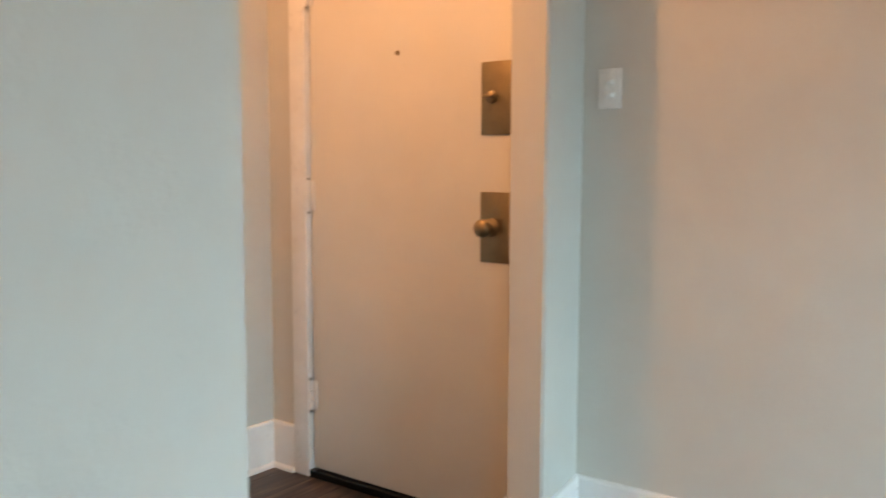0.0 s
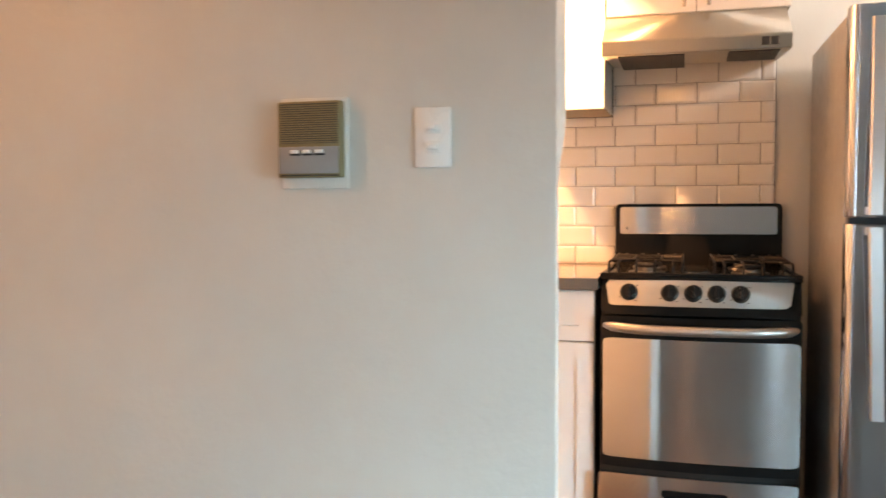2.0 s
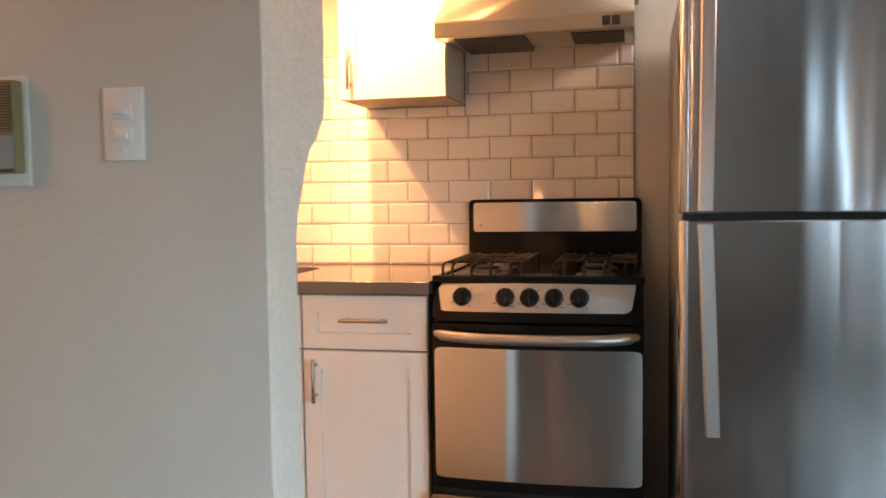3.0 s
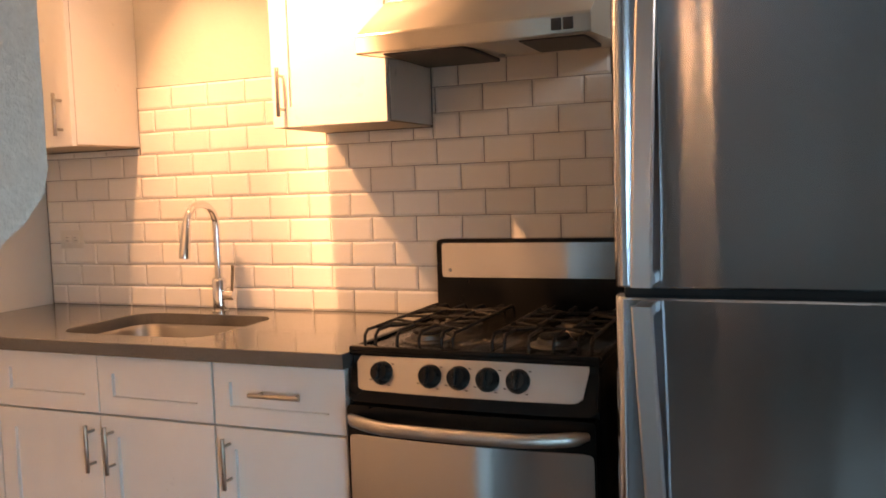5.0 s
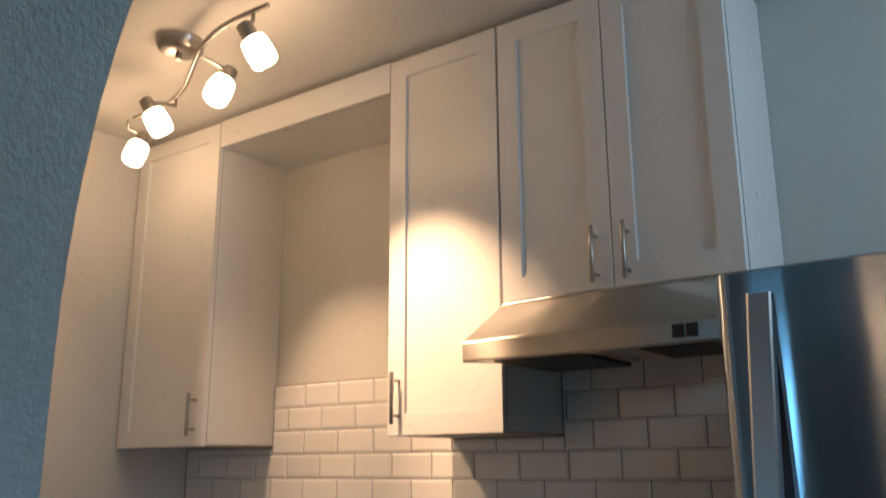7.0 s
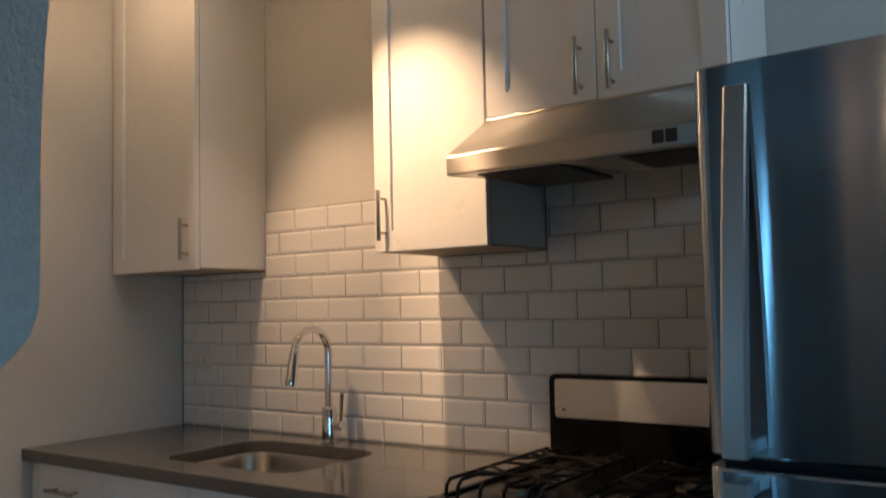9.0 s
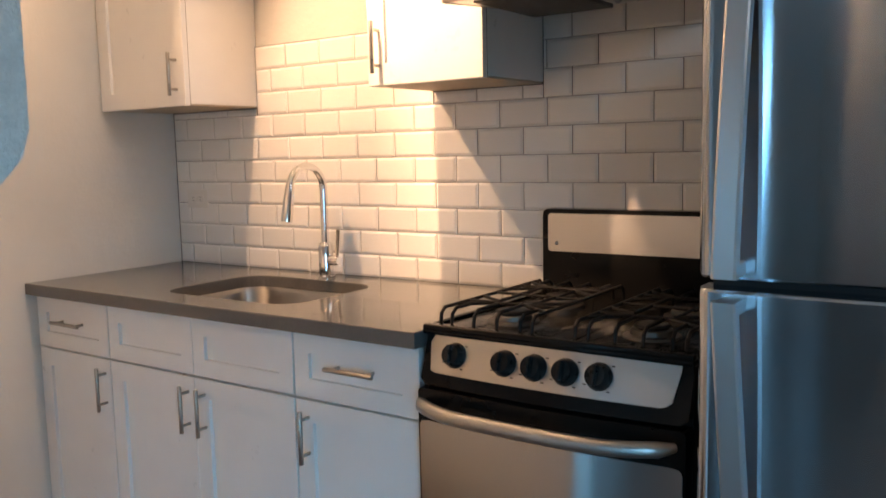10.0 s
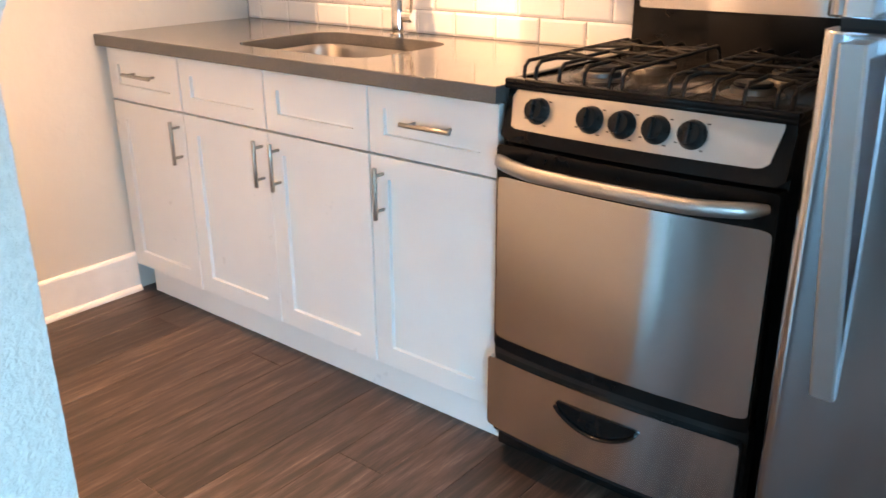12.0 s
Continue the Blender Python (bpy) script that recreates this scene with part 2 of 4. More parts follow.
def tube(bm, pts, r, n=12, cap=True, flat=1.0):
    """A round bar swept along points; r may be a list. flat squeezes the section."""
    pts = [Vector(p) for p in pts]
    rs = r if isinstance(r, (list, tuple)) else [r] * len(pts)
    rings = []
    up = None
    for i, p in enumerate(pts):
        d = (pts[min(i + 1, len(pts) - 1)] - pts[max(i - 1, 0)]).normalized()
        if up is None:
            up = d.orthogonal().normalized()
        up = (up - d * up.dot(d)).normalized()
        side = d.cross(up)
        rings.append([bm.verts.new(p + (up * math.cos(a) + side * math.sin(a) * flat) * rs[i]) for a in [2 * math.pi * k / n for k in range(n)]])
    for a, b in zip(rings, rings[1:]):
        for k in range(n):
            bm.faces.new((a[k], a[(k + 1) % n], b[(k + 1) % n], b[k]))
    if cap:
        bm.faces.new(list(reversed(rings[0])))
        bm.faces.new(rings[-1])


def lathe(bm, profile, at, axis=(0, 0, 1), n=24):
    """Turns (radius, height) pairs round an axis."""
    q = Vector((0, 0, 1)).rotation_difference(Vector(axis))
    rings = []
    for r, h in profile:
        rings.append([bm.verts.new(Vector(at) + q @ Vector((r * math.cos(a), r * math.sin(a), h))) for a in [2 * math.pi * k / n for k in range(n)]])
    for a, b in zip(rings, rings[1:]):
        for k in range(n):
            bm.faces.new((a[k], a[(k + 1) % n], b[(k + 1) % n], b[k]))
    bm.faces.new(list(reversed(rings[0])))
    bm.faces.new(rings[-1])


def arc(c, r, a0, a1, n, u, v):
    return [Vector(c) + (Vector(u) * math.cos(radians(a0 + (a1 - a0) * k / n)) + Vector(v) * math.sin(radians(a0 + (a1 - a0) * k / n))) * r for k in range(n + 1)]


def rounded(x0, x1, y0, y1, r, n=6):
    pts = []
    for cx, cy, a in ((x1 - r, y1 - r, 0), (x0 + r, y1 - r, 90), (x0 + r, y0 + r, 180), (x1 - r, y0 + r, 270)):
        pts += [(cx + r * math.cos(radians(a + 90 * k / n)), cy + r * math.sin(radians(a + 90 * k / n))) for k in range(n + 1)]
    return pts


def plate(bm, outline, y_of, depth):
    """A plate in the xz plane whose front follows y_of(x, z), with depth behind it."""
    fr = [bm.verts.new((x, y_of(x, z), z)) for x, z in outline]
    bk = [bm.verts.new((x, y_of(x, z) + depth, z)) for x, z in outline]
    bm.faces.new(fr)
    bm.faces.new(list(reversed(bk)))
    for i in range(len(fr)):
        j = (i + 1) % len(fr)
        bm.faces.new((fr[i], bk[i], bk[j], fr[j]))


def bowed_plate(bm, outline, y_of, depth, n=28):
    """Like plate(), but cut into upright strips so that a bowed front stays smooth."""
    xs = [p[0] for p in outline]
    lo, hi = min(xs), max(xs)
    cols = []
    for k in range(n + 1):
        u = 0.5 - 0.5 * math.cos(math.pi * k / n)
        x = lo + 1e-4 + (hi - lo - 2e-4) * (0.35 * u + 0.65 * k / n)
        zz = []
        for (xa, za), (xb, zb) in zip(outline, outline[1:] + outline[:1]):
            if (xa - x) * (xb - x) <= 0 and xa != xb:
                zz.append(za + (zb - za) * (x - xa) / (xb - xa))
        cols.append((x, min(zz), max(zz)))
    rings = []
    for x, a, b in cols:
        rings.append([bm.verts.new(p) for p in ((x, y_of(x, a), a), (x, y_of(x, b), b), (x, y_of(x, b) + depth, b), (x, y_of(x, a) + depth, a))])
    for p, q in zip(rings, rings[1:]):
        for k in range(4):
            bm.faces.new((p[k], q[k], q[(k + 1) % 4], p[(k + 1) % 4]))
    bm.faces.new(list(reversed(rings[0])))
    bm.faces.new(rings[-1])


# ---------------------------------------------------------------- structure
CEIL = 2.62


def structure(ob, label=""):
    return tagged(ob, label=label, kind="structure")


def wall_box(name, dims, label="", mat=None):
    return structure(block(name, mat or M_WALL, dims), label)


wall_north = wall_box("wall_north", (-0.12, 3.77, 0.006, 0.13, 0, CEIL), "warm grey painted kitchen wall behind the tiles")
wall_box("wall_west_kitchen", (-0.12, 0.0, -1.66, 0.006, 0, CEIL), "warm grey painted plaster wall beside the counter")
wall_box("wall_entry", (-1.46, -1.10, -1.93, -1.80, -0.11, CEIL), "warm grey plaster wall beside the entry door")
wall_box("wall_entry_right", (-0.046, 0.05, -1.93, -1.80, -0.11, CEIL))
wall_box("wall_entry_over", (-1.10, -0.046, -1.93, -1.80, 1.985, CEIL))
wall_box("wall_behind_door", (-1.30, 0.0, -1.79, -1.70, -0.2, CEIL))
wall_box("wall_entry_west", (-1.46, -1.23, -4.1, -1.93, -0.11, CEIL))
wall_box("wall_hall_south", (-1.23, 0.28, -4.1, -3.98, 0, CEIL))
# the stub of wall beside the entry
bm = bmesh.new()
ring = [(-0.045, -1.80), (-0.012, -2.140), (0.112, -2.146), (0.053, -1.80)]
lo, hi = ([bm.verts.new((x, y, z)) for x, y in ring] for z in (-0.11, CEIL))
bm.faces.new(lo), bm.faces.new(hi)
for k in range(4):
    bm.faces.new((lo[k], lo[(k + 1) % 4], hi[(k + 1) % 4], hi[k]))
bmesh.ops.bevel(bm, geom=[e for e in bm.edges if abs(e.verts[0].co.z - e.verts[1].co.z) > 1], offset=0.007, segments=3, affect="EDGES")
structure(made("wall_stub", bm, M_ROUGH, smooth=True), "short grey plaster wall end between entry and room")


def wall_with_openings(name, along, fixed, a0, a1, opens, z0, z1):
    """A wall with rectangular window openings, 0.12 thick."""
    bm = bmesh.new()
    f0, f1 = fixed
    cuts = [a0] + [u for o in opens for u in o] + [a1]
    for k, (u0, u1) in enumerate(zip(cuts, cuts[1:])):
        for w0, w1 in ((0, CEIL),) if k % 2 == 0 else ((0, z0), (z1, CEIL)):
            d = (u0, u1, f0, f1) if along == "x" else (f0, f1, u0, u1)
            box(bm, *d, w0, w1)
    return structure(made(name, bm, M_WALL))


wall_with_openings("wall_east_kitchen", "y", (3.65, 3.77), -1.49, 0.006, [(-1.06, -0.18)], 2.05, 2.52)
tagged(wall_with_openings("wall_west", "y", (0.28, 0.40), -9.5, -3.428, [(-6.50, -6.00)], 0.35, 2.15), "grey painted plaster wall that ends by the entry", kind="structure")
wall_box("wall_south", (0.28, 4.07, -9.62, -9.5, 0, CEIL))
wall_with_openings("wall_east", "y", (3.95, 4.07), -9.5, -1.850, [(-7.05, -6.05), (-3.65, -2.55)], 0.35, 2.15)


def lumpy(p, amp):
    return amp * (noise.noise(Vector(p) * 38) + 0.6 * noise.noise(Vector(p) * 90))


def passage_wall():
    """The wall between room and kitchen, with its round-cornered opening and its thicker upper part."""
    bm = bmesh.new()
    y_front, x_left, x_right = -1.850, 0.05, 3.95
    j_left, j_right, spring, top = 1.660, 3.55, 1.55, 2.23

    def back(z):
        return float(np.interp(z, (1.10, 1.18, 1.255, 1.28, 1.32, 1.36), (-1.668, -1.630, -1.590, -1.550, -1.514, -1.501)))

    def edge(z):
        return 0.30 * (1 - math.sqrt(max(0, 1 - ((z - spring) / (top - spring)) ** 2))) if z > spring else 0.0

    zs = sorted({round(0.02 * k, 4) for k in range(80)} | {round(spring + (top - spring) * math.sin(radians(90 * k / 34)), 4) for k in range(35)})
    ny = 12

    def side(x_wall, x_edge, sign):
        rows = []
        for z in zs:
            e = edge(z)
            yb = back(z)
            row = [bm.verts.new((x_wall, y_front, z))]
            for k in range(ny + 1):
                y = y_front + (yb - y_front) * k / ny
                r = 0.010
                soft = max(0, r - (y - y_front)) if k < 3 else 0
                x = x_edge + sign * (e - 0.17 * min(0.20, y - y_front)) - sign * soft * 0.5
                p = (x, y, z)
                row.append(bm.verts.new((x + lumpy(p, 0.0011), y + (lumpy((z, x, y), 0.0009) if 0 < k else 0), z)))
            row.append(bm.verts.new((x_wall, yb, z)))
            rows.append(row)
        for a, b in zip(rows, rows[1:]):
            for k in range(len(a) - 1):
                bm.faces.new((a[k], a[k + 1], b[k + 1], b[k]))
            bm.faces.new((a[-1], a[0], b[0], b[-1]))
        return rows[-1]

    la = side(x_left, j_left, 1)
    ra = side(x_right, j_right, -1)
    for k in range(1, ny + 1):
        bm.faces.new((la[k], la[k + 1], ra[k + 1], ra[k]))
    box(bm, x_left, x_right, y_front, -1.501, top, CEIL)
    ob = made("wall_passage", bm, M_ROUGH, smooth=True)
    ob.data.materials.append(M_JAMB)
    for p in ob.data.polygons:
        if abs(p.normal.y) < 0.6 and p.center.x > 1.5 and p.center.z < 2.3:
            p.material_index = 1
    return structure(ob, "thick grey plaster wall with a round-cornered opening to the kitchen")


passage_wall()
ceiling = structure(block("ceiling", M_CEIL, (-1.46, 4.07, -9.62, 0.13, CEIL, CEIL + 0.1)), "plain off-white painted plaster ceiling")

floor = structure(block("floor", M_SUB, (-0.045, 4.07, -9.62, 0.0, -0.16, -0.008)), "dark brown wood plank floor")
floor_2 = structure(block("floor_west", M_SUB, (-1.46, -0.045, -4.1, -2.40, -0.16, -0.008)))
floor_3 = structure(block("floor_entry", M_SUB, (-1.46, -0.045, -2.40, -1.80, -0.26, -0.098)), "dark brown wood plank floor of the entry")


def skirting(name, p, q, z, out, height=0.142):
    """A tall flat baseboard with a quarter round at its foot, from p to q, standing out to one side."""
    bm = bmesh.new()
    p, q, o = Vector((*p, z)), Vector((*q, z)), Vector((*out, 0))
    prof = [(0, 0), (0.027, 0), (0.026, 0.008), (0.022, 0.014), (0.016, 0.018), (0.014, 0.019), (0.014, height - 0.010), (0.011, height - 0.003), (0.006, height), (0, height)]
    ra = [bm.verts.new(p + o * a + Vector((0, 0, b))) for a, b in prof]
    rb = [bm.verts.new(q + o * a + Vector((0, 0, b))) for a, b in prof]
    for k in range(len(prof)):
        j = (k + 1) % len(prof)
        bm.faces.new((ra[k], ra[j], rb[j], rb[k]))
    bm.faces.new(ra)
    bm.faces.new(list(reversed(rb)))
    return structure(made(name, bm, M_TRIM), "white painted wooden baseboard")


skirting("baseboard", (0, -1.66), (0, -0.606), 0, (1, 0))
skirting("baseboard", (0.066, -1.850), (1.645, -1.850), 0, (0, -1))
skirting("baseboard", (0.112, -2.146), (0.062, -1.852), 0, (0.985, 0.17))
skirting("baseboard", (-0.012, -2.142), (0.138, -2.148), 0, (0, -1))
skirting("baseboard", (-1.23, -1.93), (-1.10, -1.93), -0.09, (0, -1), 0.185)
skirting("baseboard", (-1.23, -2.40), (-1.23, -1.93), -0.09, (1, 0), 0.185)
skirting("baseboard", (0.40, -9.5), (0.40, -3.428), 0, (1, 0))


def window(name, along, c, u0, u1, z0, z1):
    """A white sash window with one meeting rail."""
    bm = bmesh.new()
    def put(a0, a1, w0, w1, d0, d1):
        if along == "x":
            box(bm, a0, a1, c + d0, c + d1, w0, w1, bev=0.004)
        else:
            box(bm, c + d0, c + d1, a0, a1, w0, w1, bev=0.004)
    w = 0.06
    for a in ((u0, u0 + w, z0, z1), (u1 - w, u1, z0, z1), (u0 + w, u1 - w, z0, z0 + w), (u0 + w, u1 - w, z1 - w, z1), (u0 + w, u1 - w, (z0 + z1) / 2 - 0.03, (z0 + z1) / 2 + 0.03), ((u0 + u1) / 2 - 0.03, (u0 + u1) / 2 + 0.03, z0 + w, (z0 + z1) / 2 - 0.03)):
        put(*a, -0.025, 0.025)
    ob = structure(made(name, bm, M_TRIM, smooth=True), "white painted sash window")
    d = (u0 + w, u1 - w, c - 0.003, c + 0.003) if along == "x" else (c - 0.003, c + 0.003, u0 + w, u1 - w)
    g = block("pane", M_GLASS, (*d, z0 + w, z1 - w), ob)
    g.visible_shadow = False
    return ob


window("window_2", "y", 4.02, -3.65, -2.55, 0.35, 2.15)
window("window_3", "y", 3.72, -1.06, -0.18, 2.05, 2.52)
window("window_4", "y", 0.33, -6.50, -6.00, 0.35, 2.15)
window("window_1", "y", 4.02, -7.05, -6.05, 0.35, 2.15)


# ---------------------------------------------------------------- entry
def entry_door():
    z0 = -0.055
    d = root("entry_door", (-0.62, -1.91, z0), "cream painted flush steel entry door, closed", "door")
    block("leaf", M_DOOR, (-1.012, -0.088, -1.925, -1.88, z0, 1.955), d, bev=0.003)
    bm = bmesh.new()
    for x0, x1, w0, w1 in ((-1.098, -1.019, -0.088, 2.02), (-0.085, -0.048, -0.088, 2.02), (-1.019, -0.085, 1.965, 2.02)):
        box(bm, x0, x1, -1.948, -1.86, w0, w1, bev=0.003)
    tagged(made("casing", bm, M_TRIM, d, smooth=True), "white painted door casing")
    block("sill", M_BLACK, (-1.019, -0.085, -1.945, -1.86, -0.088, z0 - 0.006), d, bev=0.002)
    for zc in (0.98, 0.228, 1.72):
        bm = bmesh.new()
        for k in range(3):
            tube(bm, [(-1.013, -1.938, zc - 0.055 + k * 0.038), (-1.013, -1.938, zc - 0.055 + k * 0.038 + 0.035)], 0.0085, 10)
        box(bm, -1.011, -0.992, -1.930, -1.924, zc - 0.055, zc + 0.055, bev=0.001)
        hinge = tagged(made("hinge", bm, M_TRIM, d, smooth=True), "painted butt hinge")
        bm = bmesh.new()
        for k in (-1, 1):
            tube(bm, [(-1.013, -1.938, zc + k * 0.058), (-1.013, -1.938, zc + k * 0.066)], 0.0065, 10)
        tagged(made("hinge_pin", bm, M_ALU, hinge, smooth=True), "bare metal hinge pin ends")
    for z0p, z1p in ((1.189, 1.414), (0.789, 1.011)):
        block("plate", M_BRONZE, (-0.251, -0.140, -1.931, -1.924, z0p, z1p), d, bev=0.002)
    bm = bmesh.new()
    lathe(bm, [(0.030, 0), (0.030, 0.004), (0.014, 0.010), (0.012, 0.024), (0.020, 0.034), (0.028, 0.046), (0.027, 0.058), (0.018, 0.066), (0.004, 0.068)], (-0.210, -1.931, 0.900), (0, -1, 0))
    tagged(made("knob", bm, M_BRONZE, d, smooth=True), "aged brass round door knob")
    bm = bmesh.new()
    lathe(bm, [(0.020, 0), (0.019, 0.010), (0.012, 0.014), (0.002, 0.015)], (-0.212, -1.931, 1.305), (0, -1, 0))
    box(bm, -0.232, -0.192, -1.962, -1.944, 1.300, 1.312, bev=0.004)
    tagged(made("thumb_turn", bm, M_BRONZE, d, smooth=True), "brass deadbolt thumb turn")
    bm = bmesh.new()
    lathe(bm, [(0.0085, 0), (0.0085, 0.003), (0.005, 0.004), (0.004, 0.002)], (-0.595, -1.925, 1.468), (0, -1, 0), 14)
    made("peephole", bm, M_BRONZE, d, smooth=True)


entry_door()


def switch_plate(name, x, z, label):
    r = root(name, (x, -1.850, z - 0.057), label, "light switch", "wall switches")
    y = -1.850
    block("cover", M_WHITE, (x - 0.036, x + 0.036, y - 0.0065, y - 0.0005, z - 0.058, z + 0.058), r, bev=0.0025)
    for dz in (0.019, -0.019):
        bm = bmesh.new()
        box(bm, x - 0.016, x + 0.016, y - 0.0085, y - 0.006, z + dz - 0.011, z + dz + 0.011, bev=0.001)
        box(bm, x - 0.010, x + 0.010, y - 0.016, y - 0.008, z + dz - 0.005, z + dz + 0.005, bev=0.0015)
        made("toggle", bm, M_WHITE, r, smooth=True)
    for dz in (0.042, -0.042):
        bm = bmesh.new()
        lathe(bm, [(0.003, 0), (0.003, 0.001), (0.001, 0.0015)], (x, y - 0.0065, z + dz), (0, -1, 0), 8)
        made("screw", bm, M_WHITE, r)
    return r


switch_plate("light_switch", 0.150, 1.318, "white two-gang stacked light switch on grey wall")
switch_plate("light_switch", 1.417, 1.290, "white stacked double light switch beside the intercom")


def intercom():
    y = -1.850
    x0, x1, z0, z1 = 1.100, 1.236, 1.215, 1.366
    r = root("intercom", (1.168, y, z0), "old beige and grey door intercom with three buttons", "intercom")
    block("backplate", M_BACK, (x0 - 0.002, x1 + 0.006, y - 0.006, y - 0.0005, z0 - 0.021, z1 + 0.009), r, bev=0.002)
    block("housing", M_BEIGE, (x0, x1, y - 0.030, y - 0.006, z0, z1), r, bev=0.004)
    block("grille_back", M_INK, (x0 + 0.006, x1 - 0.006, y - 0.0306, y - 0.0298, 1.283, 1.361), r)
    bm = bmesh.new()
    for k in range(17):
        z = 1.284 + k * 0.0045
        box(bm, x0 + 0.006, x1 - 0.006, y - 0.0335, y - 0.030, z, z + 0.0024)
    tagged(made("grille", bm, M_BEIGE, r), kind="stuff")
    block("panel", M_GREYP, (x0 + 0.004, x1 - 0.004, y - 0.0325, y - 0.030, z0 + 0.008, 1.276), r, bev=0.001)
    for k in range(3):
        bx = x0 + 0.040 + k * 0.026
        block("button", M_WHITE, (bx - 0.008, bx + 0.008, y - 0.040, y - 0.0325, 1.263, 1.2695), r, bev=0.001)
        block("slot", M_GAP, (bx - 0.011, bx + 0.011, y - 0.0332, y - 0.0325, 1.2585, 1.2625), r)
    block("seam", M_GAP, (x0 + 0.006, x1 - 0.006, y - 0.0305, y - 0.0295, z0 + 0.003, z0 + 0.0055), r)


intercom()


def hall_lamp():
    r = root("ceiling_lamp", (-0.46, -3.02, CEIL - 0.05), "small round hall ceiling lamp, switched on", "ceiling lamp")
    bm = bmesh.new()
    lathe(bm, [(0.09, 0), (0.09, 0.03), (0.075, 0.05)], (-0.46, -3.02, CEIL - 0.05))
    made("base", bm, M_TRIM, r, smooth=True)
    bm = bmesh.new()
    lathe(bm, [(0.030, -0.012), (0.028, -0.03), (0.012, -0.04)], (-0.46, -3.02, CEIL - 0.04))
    made("bulb", bm, M_DOME, r, smooth=True)


hall_lamp()


def room_lamp():
    r = root("pendant_lamp", (1.74, -6.6, 2.26), "small warm glass globe lamp under the ceiling", "ceiling lamp")
    bm = bmesh.new()
    lathe(bm, [(0.05, 0), (0.05, 0.012), (0.012, 0.03), (0.010, 0.20)], (1.74, -6.6, CEIL), (0, 0, -1))
    made("stem", bm, M_NICKEL, r, smooth=True)
    bm = bmesh.new()
    lathe(bm, [(0.02, 0.0)] + [(0.048 * math.sin(radians(a)), 0.048 - 0.048 * math.cos(radians(a))) for a in range(20, 180, 16)], (1.74, -6.6, 2.42), (0, 0, -1))
    g = made("globe", bm, M_DOME, r, smooth=True)
    g.visible_shadow = False


room_lamp()

# ---------------------------------------------------------------- kitchen cabinets
def shaker(bm, x0, x1, z0, z1, y, rail=0.058, deep=0.0100, thick=0.019):
    """A panel front facing -y at y, with a recessed middle."""
    v = lambda x, yy, z: bm.verts.new((x, yy, z))
    e = 0.0016
    outer = [v(x0 + e, y, z0 + e), v(x1 - e, y, z0 + e), v(x1 - e, y, z1 - e), v(x0 + e, y, z1 - e)]
    rim = [v(x0, y + e, z0), v(x1, y + e, z0), v(x1, y + e, z1), v(x0, y + e, z1)]
    back = [v(x0, y + thick, z0), v(x1, y + thick, z0), v(x1, y + thick, z1), v(x0, y + thick, z1)]
    a = rail
    inn = [v(x0 + a, y, z0 + a), v(x1 - a, y, z0 + a), v(x1 - a, y, z1 - a), v(x0 + a, y, z1 - a)]
    a += 0.0012
    low = [v(x0 + a, y + deep, z0 + a), v(x1 - a, y + deep, z0 + a), v(x1 - a, y + deep, z1 - a), v(x0 + a, y + deep, z1 - a)]
    for p, q in ((outer, inn), (rim, outer), (back, rim), (inn, low)):
        for k in range(4):
            j = (k + 1) % 4
            bm.faces.new((p[k], p[j], q[j], q[k]))
    bm.faces.new(low)
    bm.faces.new(list(reversed(back)))


def pull(parent, x, z, length, upright, y):
    """A round bar pull on two posts, standing out from a front at y."""
    bm = bmesh.new()
    h = length / 2
    d = Vector((0, 0, 1)) if upright else Vector((1, 0, 0))
    c = Vector((x, y - 0.032, z))
    tube(bm, [c - d * h, c - d * (h - 0.001), c + d * (h - 0.001), c + d * h], [0.0052, 0.006, 0.006, 0.0052], 12)
    for k in (-1, 1):
        p = c + d * (h - 0.022) * k
        tube(bm, [p, p + Vector((0, 0.032, 0))], 0.0045, 10)
    return tagged(made("handle", bm, M_NICKEL, parent, smooth=True), "brushed nickel bar handle")


Y_BASE = -0.605
SPLIT = 0.697


def base_unit(x0, x1, doors, drawers, label):
    r = root("base_cabinet", ((x0 + x1) / 2, -0.3, 0), label, "kitchen cabinet", "base cabinets")
    y = Y_BASE
    bm = bmesh.new()
    t = 0.016
    yb, yf = -0.012, y + 0.019
    box(bm, x0 + 0.001, x0 + t, yf, yb, 0.100, 0.872)
    box(bm, x1 - t, x1 - 0.001, yf, yb, 0.100, 0.872)
    box(bm, x0 + t, x1 - t, yf, yb, 0.100, 0.116)
    box(bm, x0 + t, x1 - t, yb - 0.012, yb, 0.116, 0.872)
    box(bm, x0 + t, x1 - t, yf, yf + 0.018, SPLIT - 0.016, SPLIT + 0.016)
    box(bm, x0 + t, x1 - t, yf, yf + 0.018, 0.84, 0.872)
    # its dark colour holds the shade seen between the fronts
    made("carcass", bm, M_CARCASS_SHADE, r)
    xl = max(x0, 0.064)
    block("toe_kick", M_CAB, (xl, x1, y + 0.030, y + 0.046, 0.0, 0.0995), r)
    for a, b, side in doors:
        bm = bmesh.new()
        shaker(bm, a, b, 0.100, SPLIT - 0.003, y)
        dob = made("door", bm, M_CAB, r)
        hx = b - 0.025 if side == "r" else a + 0.043
        pull(dob, hx, 0.602, 0.138, True, y)
    for a, b, has in drawers:
        bm = bmesh.new()
        shaker(bm, a, b, SPLIT + 0.003, 0.868, y, rail=0.050)
        dob = made("drawer", bm, M_CAB, r)
        if has:
            pull(dob, (a + b) / 2 + 0.008, 0.793, 0.154, False, y)


